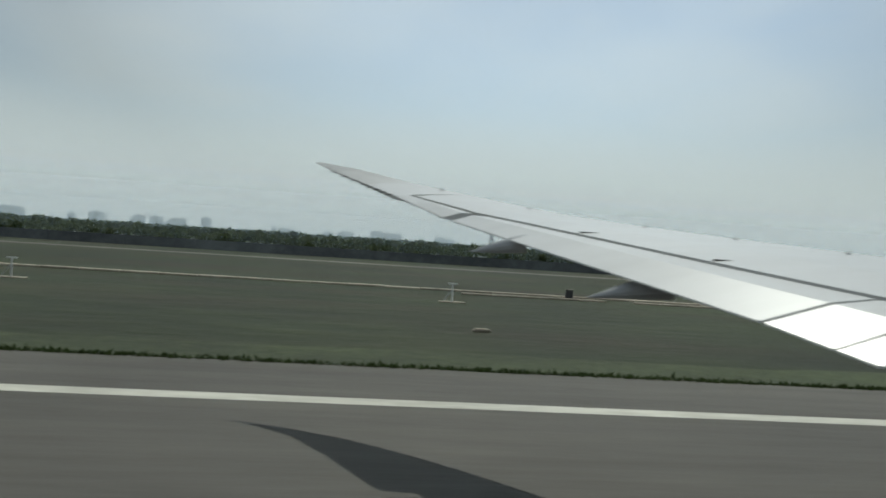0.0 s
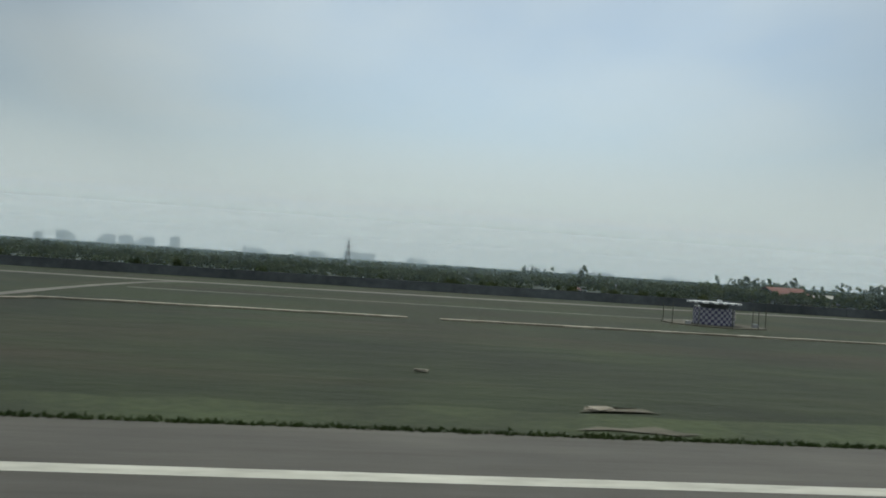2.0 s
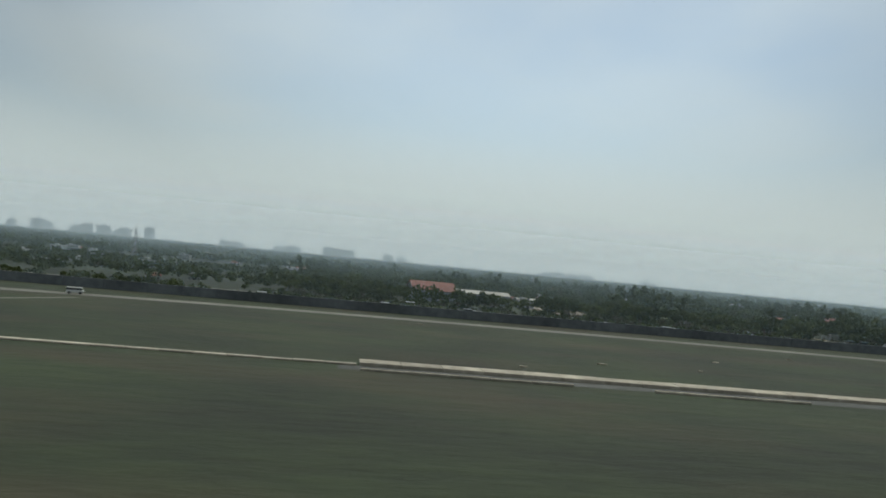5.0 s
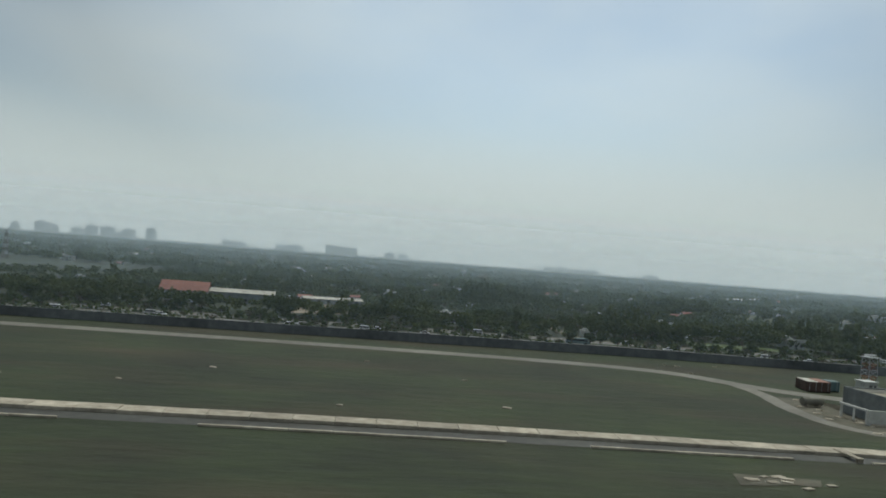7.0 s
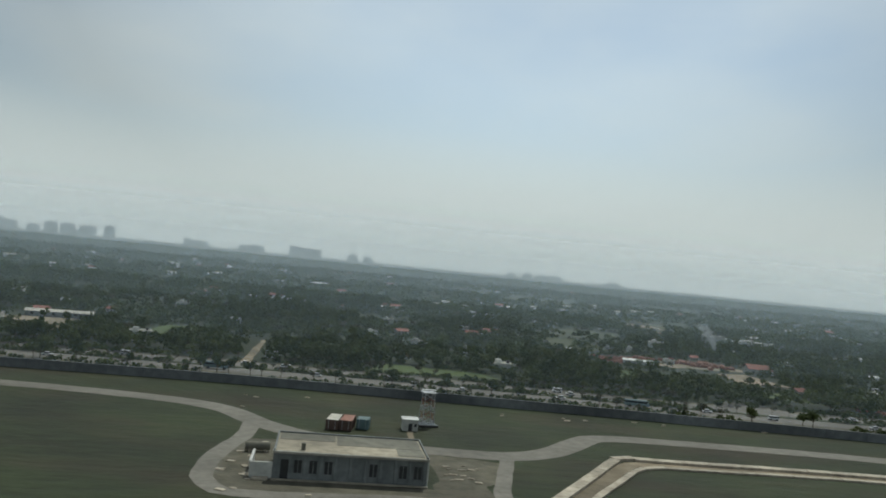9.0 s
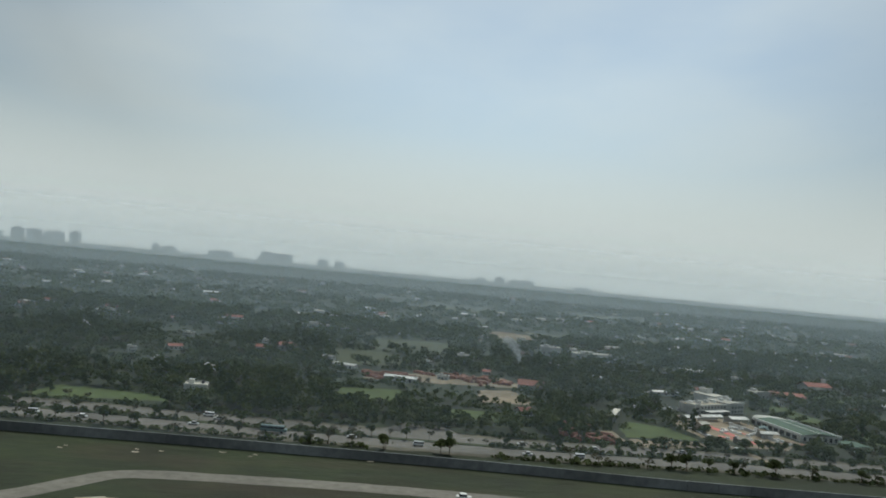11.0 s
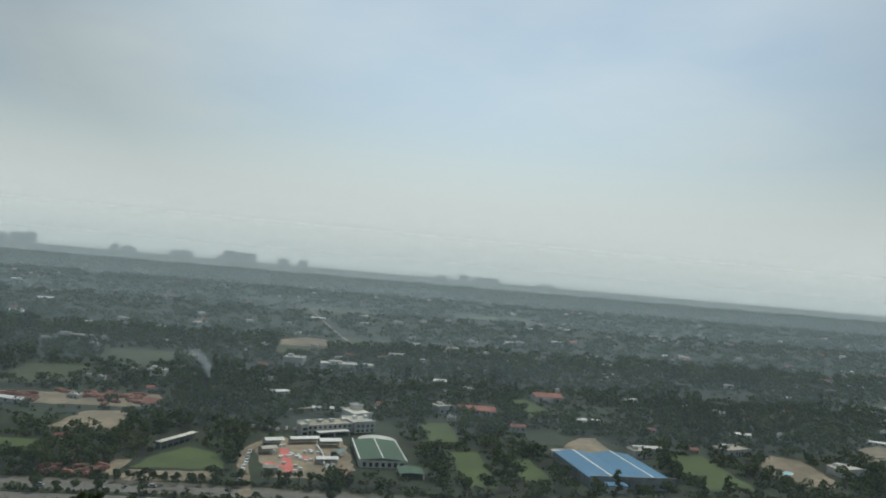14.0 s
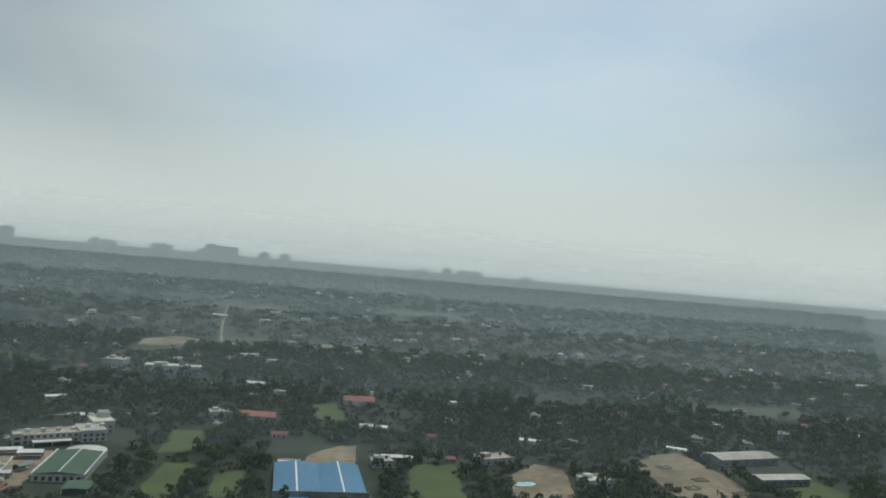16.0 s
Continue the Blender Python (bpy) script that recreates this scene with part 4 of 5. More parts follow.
for k in range(9):
    copy_thing(parked, pose(493.9 + k * 0.05 + rng.uniform(-0.2, 0.2), 175 + k * 2.7 + rng.uniform(-0.5, 0.5), 0.1, 0, 0, 92 + rng.uniform(-8, 8)))
for k in range(7):
    copy_thing(parked, pose(490 + k * 2.4, 224 + rng.uniform(-1, 2), 0.06, 0, 0, 80 + rng.uniform(-12, 12)))

# ---------------------------------------------------------------- buildings beyond the highway


def windows(ob, x0, x1, y, z0, z1, n, wide=0.8, face=-1):
    for k in range(n):
        x = x0 + (k + 0.5) * (x1 - x0) / n
        w = part("window", box(x - wide / 2, x + wide / 2, y + face * 0.04, y - face * 0.02, z0, z1), OPENING, ob)
        part("sill", box(x - wide / 2 - 0.08, x + wide / 2 + 0.08, y + face * 0.09, y + face * 0.045, z0 - 0.08, z0), PLASTER, w)


def flat_house(name, label, at, turn, w, d, h, n=3, roof=ROOF_PALE, mat=PLASTER, group="", tank=True):
    ob = thing(name, label, "house", at, turn, group)
    part("wall", box(-w / 2, w / 2, -d / 2, d / 2, 0, h), mat, ob)
    part("roof", box(-w / 2 - 0.12, w / 2 + 0.12, -d / 2 - 0.12, d / 2 + 0.12, h, h + 0.12, 0.02), roof, ob)
    for x0, x1, y0, y1 in ((-w / 2 - 0.12, w / 2 + 0.12, -d / 2 - 0.12, -d / 2 + 0.05), (-w / 2 - 0.12, w / 2 + 0.12, d / 2 - 0.05, d / 2 + 0.12)):
        part("parapet", box(x0, x1, y0, y1, h + 0.12, h + 0.42), mat, ob)
    for f in range(max(1, int(h / 1.7))):
        windows(ob, -w / 2 + 0.3, w / 2 - 0.3, -d / 2, 0.6 + f * 1.65, 1.35 + f * 1.65, n)
    part("door", box(-0.35, 0.35, -d / 2 - 0.05, -d / 2 + 0.02, 0, 1.2), OPENING, ob)
    if tank:
        part("water_tank", rod((w * 0.28, d * 0.2, h + 0.12), (w * 0.28, d * 0.2, h + 0.9), 0.4, 0.38, 12), SEAL, ob)
        part("stair_head", box(-w * 0.35, -w * 0.1, 0, d * 0.35, h + 0.12, h + 1.1), mat, ob)
    return ob


def gable_house(name, label, at, turn, w, d, h, rise, roof, mat=PLASTER, n=3, group="", ridge="x"):
    ob = thing(name, label, "house", at, turn, group)
    part("wall", box(-w / 2, w / 2, -d / 2, d / 2, 0, h), mat, ob)
    part("roof", gable(-w / 2, w / 2, -d / 2, d / 2, h, rise, 0.3, ridge), roof, ob)
    bm = bmesh.new()
    for s in (-1, 1):
        tri = [(s * w / 2, -d / 2, h - 0.09), (s * w / 2, d / 2, h - 0.09), (s * w / 2, 0, h + rise - 0.1)] if ridge == "x" else [(-w / 2, s * d / 2, h - 0.09), (w / 2, s * d / 2, h - 0.09), (0, s * d / 2, h + rise - 0.1)]
        bm.faces.new([bm.verts.new(p) for p in tri])
    bmesh.ops.solidify(bm, geom=bm.faces[:], thickness=0.1)
    part("gable_wall", bm, mat, ob)
    windows(ob, -w / 2 + 0.3, w / 2 - 0.3, -d / 2, 0.5, min(h - 0.3, 1.3), n)
    part("door", box(w * 0.3, w * 0.3 + 0.6, -d / 2 - 0.05, -d / 2 + 0.02, 0, 1.2), OPENING, ob)
    return ob


# blue-roofed hall with two ridges
blue = thing("sports_hall", "large hall with two bright blue pitched sheet roofs", "hall", (589.8, 180, 0), 3)
part("wall", box(-11.3, 11.3, 0, 27, 0, 2.4), GREY_PLASTER, blue)
for x0, x1 in ((-11.3, 0), (0, 11.3)):
    ridge = part("roof", gable(x0, x1, 0, 27, 2.45, 0.75, 0.0, "y"), ROOF_BLUE, blue)
    part("ridge_strip", box((x0 + x1) / 2 - 0.22, (x0 + x1) / 2 + 0.22, 0, 27, 3.16, 3.26, 0.02), WHITE_SHEET, ridge, "translucent white ridge strip")
    for k in range(1, 9):
        y = k * 3.0
        part("seam", box(x0 + 0.2, (x0 + x1) / 2 - 0.3, y - 0.03, y + 0.03, 2.44, 2.5), ROOF_BLUE, ridge)
part("parapet", box(-11.6, 11.6, -0.5, -0.1, 0, 3.3, 0.03), GREY_PLASTER, blue)
part("annex_wall", box(-8.2, -3.2, -4.0, -0.5, 0, 1.9), PLASTER, blue)
part("annex_roof", box(-8.5, -2.9, -4.3, -0.55, 1.9, 2.05, 0.02), ROOF_BLUE, blue)
windows(blue, -2.5, 11, -0.5, 0.6, 1.5, 6, 0.9)
flat_house("store_room", "low pale store behind a blue-roofed hall", (581, 210.5, 0), 4, 6, 3, 1.6, 2, tank=False)

# green-roofed hall with a white frame round the roof
green = thing("banquet_hall", "white banquet hall with a green pitched sheet roof", "hall", (527.6, 188.5, 0), 3)
part("wall", box(-5.9, 5.9, 0, 22, 0, 1.85), PLASTER, green)
part("roof", gable(-5.7, 5.7, 0.2, 21.8, 1.95, 0.55, 0.0, "y"), ROOF_GREEN, green)
part("fascia", box(-6.1, -5.75, -0.2, 22.2, 1.7, 2.2, 0.02), WHITE_SHEET, green)
part("fascia", box(5.75, 6.1, -0.2, 22.2, 1.7, 2.2, 0.02), WHITE_SHEET, green)
part("ridge_strip", box(-0.15, 0.15, 0.2, 21.8, 2.46, 2.56), WHITE_SHEET, green)
bm = bmesh.new()
bmesh.ops.create_cone(bm, cap_ends=True, segments=32, radius1=5.2, radius2=5.2, depth=1.9, matrix=Matrix.Translation((1.0, 23, 0.95)))
part("apse", bm, PLASTER, green)
windows(green, -5.5, 5.5, 0, 0.4, 1.4, 7, 0.8)
for k in range(8):
    part("column", box(-6.05, -5.88, 1.2 + k * 2.7, 1.5 + k * 2.7, 0, 1.7), PLASTER, green)
    part("side_window", box(-5.96, -5.89, 1.8 + k * 2.7, 3.5 + k * 2.7, 0.4, 1.4), OPENING, green)
part("porch_roof", gable(3.0, 9.0, -9, -2.5, 1.35, 0.3, 0.1, "y"), ROOF_GREEN, green)
for x in (3.2, 8.8):
    for y in (-8.8, -2.7):
        part("porch_post", box(x - 0.12, x + 0.12, y - 0.12, y + 0.12, 0, 1.3), PLASTER, green)

# long white hotel stepping back in blocks
hotel = thing("white_hotel", "rambling white two-storey hotel with flat roofs", "hotel", (514, 226.5, 0), 27)
hotel.scale = (1, 1, 0.78)
for x0, x1, y0, y1, h in ((-8.5, 6.5, -3.2, 3.2, 3.3), (6.5, 13.5, -4.6, 4.2, 4.0), (11.5, 17.5, 4.2, 13, 4.6), (14.2, 17.2, 10, 13, 6.4), (-10.5, -8.5, -4.2, -1.0, 4.1)):
    part("wall", box(x0, x1, y0, y1, 0, h), PLASTER, hotel)
    part("roof", box(x0 - 0.15, x1 + 0.15, y0 - 0.15, y1 + 0.15, h, h + 0.14, 0.02), ROOF_SAND if h < 3.5 else ROOF_PALE, hotel)
    part("parapet", box(x0 - 0.15, x1 + 0.15, y0 - 0.15, y0 + 0.05, h + 0.14, h + 0.5), WHITE_SHEET, hotel)
    part("parapet", box(x0 - 0.15, x1 + 0.15, y1 - 0.05, y1 + 0.15, h + 0.14, h + 0.5), WHITE_SHEET, hotel)
    for f in range(2):
        windows(hotel, x0 + 0.3, x1 - 0.3, y0, 0.5 + f * 1.7, 1.4 + f * 1.7, max(2, int((x1 - x0) / 1.6)), 0.75)
for k in range(6):
    part("roof_cabin", box(-7 + k * 3.9, -5.8 + k * 3.9, 0.2, 1.6, 3.4, 4.5 if k < 4 else 5.2), WHITE_SHEET, hotel)
part("canopy", box(-6, 4, -6.4, -3.3, 1.6, 1.72, 0.02), WHITE_SHEET, hotel)
for x in (-5.8, -1, 3.8):
    part("canopy_post", box(x - 0.1, x + 0.1, -6.3, -6.1, 0, 1.6), WHITE_SHEET, hotel)

pavilion = thing("lawn_pavilion", "long open pavilion with a pale sheet roof", "pavilion", (475.2, 203, 0), 62)
part("roof", box(-7.4, 7.4, -0.9, 0.9, 1.7, 1.82, 0.02), ROOF_PALE, pavilion)
part("back_wall", box(-7.2, 7.2, 0.6, 0.75, 0, 1.7), GREY_PLASTER, pavilion)
for k in range(7):
    x = -7 + k * 14 / 6
    part("post", box(x - 0.08, x + 0.08, -0.75, -0.6, 0, 1.7), PLASTER, pavilion)

# fairground: carpets, tents, tables, stage
sheet("red_carpet", [(503.8, 181), (506.2, 180), (503.6, 203), (501.2, 203)], 0.1, RED_PAINT, "long red carpet laid across the fairground", "", category="carpet")
sheet("red_carpet", [(498.4, 187.5), (504.6, 183.5), (504.9, 185), (499, 189.6)], 0.104, RED_PAINT, "short red carpet branching aside", "", category="carpet")
sheet("red_carpet", [(506.2, 196), (510, 192), (510.6, 193.4), (506.4, 197.6)], 0.104, RED_PAINT, "short red carpet branching aside", "", category="carpet")


def tent(at, turn, w, d, h, mat, label):
    ob = thing("marquee", label, "tent", at, turn, "fairground marquees")
    part("canopy", gable(-w / 2, w / 2, -d / 2, d / 2, h, 0.5, 0.1, "x", thick=0.05), mat, ob)
    for x in (-w / 2, w / 2):
        for y in (-d / 2, d / 2):
            part("pole", rod((x, y, 0), (x, y, h), 0.06), METAL, ob)
    part("back_cloth", box(-w / 2, w / 2, d / 2 - 0.04, d / 2, 0.1, h), mat, ob)


tent((499.5, 207, 0.06), 20, 5, 3, 1.5, WHITE_SHEET, "white fairground marquee beside a lane")
tent((507.5, 210.5, 0.06), 18, 8, 2.2, 1.4, WHITE_SHEET, "long white fairground marquee")
tent((514.5, 208.5, 0.06), 12, 6, 3.4, 1.7, WHITE_SHEET, "tall white fairground marquee")
tent((513.6, 190.6, 0.06), 8, 5.5, 2.2, 1.3, WHITE_SHEET, "white side marquee near a hall")
tent((498.6, 198, 0.06), 28, 4, 2.6, 1.4, ROOF_PALE, "dusty cream marquee on trodden ground")
tent((516.6, 197.6, 0.06), 60, 4, 2.2, 1.3, TEAL, "faded green marquee on trodden ground")
tent((500.5, 180.4, 0.06), 4, 3.4, 2.2, 1.3, ROOF_PALE, "dusty cream marquee on trodden ground")
table = thing("banquet_table", "round banquet table under a white cloth", "table", (508, 200, 0.06), 0, "fairground tables")
part("cloth", rod((0, 0, 0.03), (0, 0, 0.5), 0.62, 0.5, 14), WHITE_SHEET, table)
part("top", rod((0, 0, 0.5), (0, 0, 0.54), 0.5, 0.5, 14), WHITE_SHEET, table)
for k in range(44):
    copy_thing(table, pose(rng.uniform(499, 517), rng.uniform(180, 206), 0.06))
ribbon("fair_wall", [(513, 187), (512.6, 197), (511, 206)], 0.3, 0.9, WHITE_SHEET, "low white cloth wall", thick=0.9)
for k in range(10):
    stall = thing("brick_stall", "heap of orange earth and boards", "heap", (517.5 + rng.uniform(-1.2, 1.8), 183 + rng.uniform(-3, 6), 0.05), rng.uniform(0, 90), "heaps beside the hall")
    bm = box(-0.7, 0.7, -0.5, 0.5, 0, 0.5, 0.15)
    for v in bm.verts:
        v.co.xy *= rng.uniform(0.7, 1.25)
    part("heap", bm, RUST_RED if k % 2 else SAND, stall)

# villas and single houses
villa = gable_house("villa", "villa with a dull red tiled roof on a lawn", (604, 305, 0), 6, 12, 6.5, 2.0, 1.4, ROOF_RED)
part("tower", box(4.6, 6.0, 0.5, 2.0, 0, 5.0), PLASTER, villa, "slim white stair tower")
part("bay", box(-3, 0, -4.4, -3.25, 0, 1.6), PLASTER, villa)
gable_house("villa", "low villa with a faded red roof among trees", (567, 268, 0), -4, 13, 6, 1.7, 1.2, ROOF_RED)
flat_house("villa", "white modern villa with a flat roof", (555, 266, 0), 20, 7, 5, 2.6)
flat_house("long_white_block", "long white two-storey block with flat roof", (523, 352, 0), 4, 24, 7, 3.2, 9)
flat_house("long_white_block", "long pale institutional block among trees", (392, 393, 0), 3, 20, 6, 2.8, 8)
flat_house("white_house", "white house standing alone beside green plots", (364, 197, 0), 4, 5.4, 4.4, 2.3)
flat_house("white_block", "tall white block among trees", (499, 350, 0), -10, 9, 8, 5.0, 4)
gable_house("farm_house", "broad building with a hipped dull red roof", (200.5, 214, 0), 6, 12, 11, 3.0, 2.3, ROOF_RED, GREY_PLASTER)
gable_house("long_shed", "long low shed with a reddish pale roof", (214.5, 219, 0), 5, 18, 6, 2.9, 0.9, ROOF_PALE, GREY_PLASTER, 6)
gable_house("long_shed", "long low shed with a pale roof at a sandy lot", (239, 239, 0), 12, 18, 4, 1.6, 0.6, ROOF_PALE, GREY_PLASTER, 6)
flat_house("white_house", "small white house at a sandy lot", (229, 219, 0), 8, 4, 4, 1.9)
gable_house("red_house", "house with an orange-red tiled roof", (462, 244, 0), -12, 8, 6, 2.0, 1.4, ROOF_RED)
gable_house("long_shed", "long shed with a curved pale roof", (734, 242.5, 0), 16, 26, 9, 2.4, 0.9, ROOF_PALE, GREY_PLASTER, 8)
gable_house("long_shed", "long shed with a grey roof", (733, 217.5, 0), 11, 19, 5.5, 2.2, 0.7, ROOF_PALE, GREY_PLASTER, 6)
flat_house("unfinished_house", "unfinished pale concrete house in ruins", (642.5, 226, 0), 22, 11, 6, 1.8, 4, ROOF_SAND)
flat_house("unfinished_house", "unfinished grey concrete house", (668, 206, 0), 16, 9, 6, 2.2, 3, ROOF_PALE)
flat_house("white_house", "white house beside a large lawn", (607, 216, 0), 10, 6, 5, 1.9)
for k, (x, y) in enumerate(((700, 230), (706, 217), (699, 208), (712, 204))):
    site = thing("foundation", "low concrete foundation walls on sand", "foundation", (x, y, 0.05), 18 + k * 3, "foundations")
    site.scale = (0.6, 0.6, 0.8)
    for x0, x1, y0, y1 in ((-4, 4, -2.6, -2.3), (-4, 4, 2.3, 2.6), (-4, -3.7, -2.3, 2.3), (3.7, 4, -2.3, 2.3), (-0.2, 0.2, -2.3, 2.3)):
        part("footing", box(x0, x1, y0, y1, 0, 0.6, 0.02), CONCRETE, site)
pond = thing("garden_pond", "white-rimmed kidney pond with turquoise water", "pond", (647, 204, 0.05), 10)
for k, (x, y, r) in enumerate(((-1.6, 0, 1.9), (1.4, 0.4, 1.6), (0, -0.5, 1.7))):
    part("rim", rod((x, y, 0), (x, y, 0.2 + k * 0.004), r, r * 0.97, 24), WHITE_SHEET, pond)
    part("water", rod((x, y, 0.205 + k * 0.004), (x, y, 0.215 + k * 0.004), r * 0.78, r * 0.78, 24), WATER, pond)

# stacks of red bricks in a yard
stack = thing("brick_stack", "long low stack of red bricks in a yard", "brick stack", (412, 246, 0.03), 3, "brick stacks")
part("bricks", box(-1.6, 1.6, -0.55, 0.55, 0, 0.7, 0.04), BRICKS, stack)
part("top_course", box(-1.3, 1.4, -0.35, 0.4, 0.7, 0.95, 0.03), BRICKS, stack)
for k in range(70):
    x, y = (rng.uniform(409, 426), 244 + 3.0 * rng.randint(0, 4)) if k < 32 else (rng.gauss(444, 7), rng.gauss(257, 5))
    s = rng.uniform(0.7, 1.5)
    copy_thing(stack, pose(x, y + rng.uniform(-0.4, 0.4), 0.03, 0, 0, rng.uniform(-8, 8) if k < 32 else rng.uniform(0, 180)) @ Matrix.Diagonal((s, s, 1, 1)))
for k in range(22):  # rubble and timber heaps between lawn and trees
    t = rng.uniform(0.6, 1.3)
    copy_thing(stack, pose(rng.uniform(452, 464), rng.uniform(170, 190), 0.03, 0, 0, rng.uniform(0, 180)) @ Matrix.Diagonal((t, t, 1.2, 1)))
sheet("brick_yard", [(407, 241), (408, 259), (428, 262), (458, 268), (462, 246), (440, 244)], 0.045, SAND, "dusty reddish brick yard", wobble=0.8)

# ---------------------------------------------------------------- scattered settlement
rng = random.Random(23)
shapes = [
    flat_house("house", "small white flat-roofed house among trees", (300, 320, 0), 5, 5.5, 4.5, 2.2, group="scattered houses"),
    flat_house("house", "pale two-storey flat-roofed house among trees", (450, 300, 0), -8, 6.5, 5, 3.4, 4, group="scattered houses"),
    gable_house("house", "small house with a red tiled roof among trees", (380, 300, 0), 10, 6, 4.5, 1.9, 1.2, ROOF_RED, group="scattered houses"),
    gable_house("house", "low white-roofed shed among trees", (560, 330, 0), 0, 11, 4, 1.8, 0.6, WHITE_SHEET, group="scattered houses"),
]
HOUSES = [(300, 320), (450, 300), (380, 300), (560, 330)]
taken = [(598, 305, 14), (567, 268, 12), (523, 352, 18), (392, 393, 14), (499, 350, 10), (514, 226, 22), (734, 235, 22)]
blocked_fields = [outline for _, _, outline, _ in FIELDS]
for k in range(210):
    for _ in range(30):
        y = rng.choice((rng.uniform(185, 320), rng.uniform(240, 460), rng.uniform(400, 1100)))
        x = rng.uniform(150 - y * 0.3, 640 + y * 0.75) if k % 5 else rng.uniform(660, 1050)
        ok = all(math.hypot(x - a, y - b) > 9 for a, b in HOUSES) and all(math.hypot(x - a, y - b) > r for a, b, r in taken)
        if ok and not any(inside(np.array([[x, y]]), o)[0] for o in blocked_fields) and not (575 < x < 606 and 170 < y < 240) and not (455 < x < 545 and 160 < y < 250):
            break
    HOUSES.append((x, y))
    s = rng.uniform(0.45, 0.8) * (1.0 if y < 450 else 1.3)
    copy_thing(rng.choice(shapes), pose(x, y, 0, 0, 0, rng.uniform(-30, 30)) @ Matrix.Diagonal((s * rng.uniform(0.8, 1.3), s, s, 1)))

far_roof = thing("far_house", "small far house with a pale sheet roof", "house", (640, 520, 0), 6, "far houses among the woods")
part("wall", box(-3, 3, -1.8, 1.8, 0, 3.0), PLASTER, far_roof)
part("roof", gable(-3, 3, -1.8, 1.8, 3.0, 0.7, 0.2, "x"), ROOF_PALE, far_roof)
part("door", box(-0.5, 0.5, -1.86, -1.79, 0, 1.7), OPENING, far_roof)
far_brown = thing("far_house", "small far house with a dull red roof", "house", (700, 560, 0), -8, "far houses among the woods")
part("wall", box(-3, 3, -2.2, 2.2, 0, 3.0), PLASTER, far_brown)
part("roof", gable(-3, 3, -2.2, 2.2, 3.0, 1.2, 0.2, "x"), ROOF_RED, far_brown)
part("door", box(-0.5, 0.5, -2.26, -2.19, 0, 1.7), OPENING, far_brown)
for k in range(230):
    y = 380 + 900 * rng.random() ** 1.5
    x = rng.uniform(300 - 0.45 * y, 600 + 0.72 * y)
    if any(inside(np.array([[x, y]]), o)[0] for o in blocked_fields):
        continue
    HOUSES.append((x, y))
    s = rng.uniform(0.35, 0.85)
    copy_thing(far_brown if k % 4 == 0 else far_roof, pose(x, y, 0, 0, 0, rng.uniform(-35, 35)) @ Matrix.Diagonal((s * rng.uniform(0.8, 2.0), s, s, 1)))

# far town on the skyline
for k in range(44):
    x = rng.uniform(-2500, -500) if k < 30 else rng.uniform(-400, 1500)
    y = rng.uniform(2800, 3350)
    w, h = rng.uniform(18, 60), rng.uniform(20, 44) if k < 30 else rng.uniform(16, 28)
    block = thing("far_block", "apartment block on the skyline in haze-paled grey", "building", (x, y, 0), rng.uniform(-20, 20), "blocks of the far town")
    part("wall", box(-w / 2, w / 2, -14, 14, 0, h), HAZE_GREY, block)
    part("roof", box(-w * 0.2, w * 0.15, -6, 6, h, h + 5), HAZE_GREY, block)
    for f in range(max(1, int(h / 12))):
        part("window_band", box(-w / 2 + 2, w / 2 - 2, -14.4, -13.98, 4 + f * 12, 8 + f * 12), GREY_PLASTER, block)
slab = thing("far_block", "long building on the skyline in haze-paled grey", "building", (150, 3350, 0), 4, "blocks of the far town")
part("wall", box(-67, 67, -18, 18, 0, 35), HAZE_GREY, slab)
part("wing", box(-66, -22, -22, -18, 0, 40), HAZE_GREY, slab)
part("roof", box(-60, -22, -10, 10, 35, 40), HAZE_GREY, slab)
for f in range(3):
    part("window_band", box(-20, 65, -18.4, -17.98, 6 + f * 12, 11 + f * 12), GREY_PLASTER, slab)

# ---------------------------------------------------------------- trees
tree_rng = np.random.default_rng(8)


def blocked(p):
    """Places where no wood stands: roads, plots, houses and their near sides."""
    out = np.zeros(len(p), bool)
    hx = np.array([a for a, _ in HWY])
    hy = np.array([b for _, b in HWY])
    mid = np.interp(p[:, 0], hx, hy)
    out |= p[:, 1] < mid + 11.5
    for _, _, outline, _ in FIELDS:
        out |= inside(p, outline) | inside(p + (0, 4.0), outline)
    for x0, x1, y0, y1 in ((575, 605, 172, 240), (519, 538, 174, 216), (500, 536, 212, 246), (468, 482, 194, 212), (405, 462, 240, 266), (492, 499, 150, 212), (720, 750, 206, 250), (186, 232, 196, 226), (226, 252, 196, 245), (296, 304, 170, 226), (360, 369, 188, 200)):
        out |= (p[:, 0] > x0) & (p[:, 0] < x1) & (p[:, 1] > y0) & (p[:, 1] < y1)
    for x, y in HOUSES + [(598, 303), (567, 267), (523, 350), (392, 391), (499, 348), (555, 264), (462, 243), (642, 224), (668, 204), (607, 214)]:
        out |= (np.abs(p[:, 0] - x) < 3.6) & (p[:, 1] > y - 5.5) & (p[:, 1] < y + 3)
    out |= (np.abs(p[:, 0] - np.interp(p[:, 1], [455, 520, 610, 720], [531, 522, 512, 501])) < 4) & (p[:, 1] > 445) & (p[:, 1] < 730)
    return out


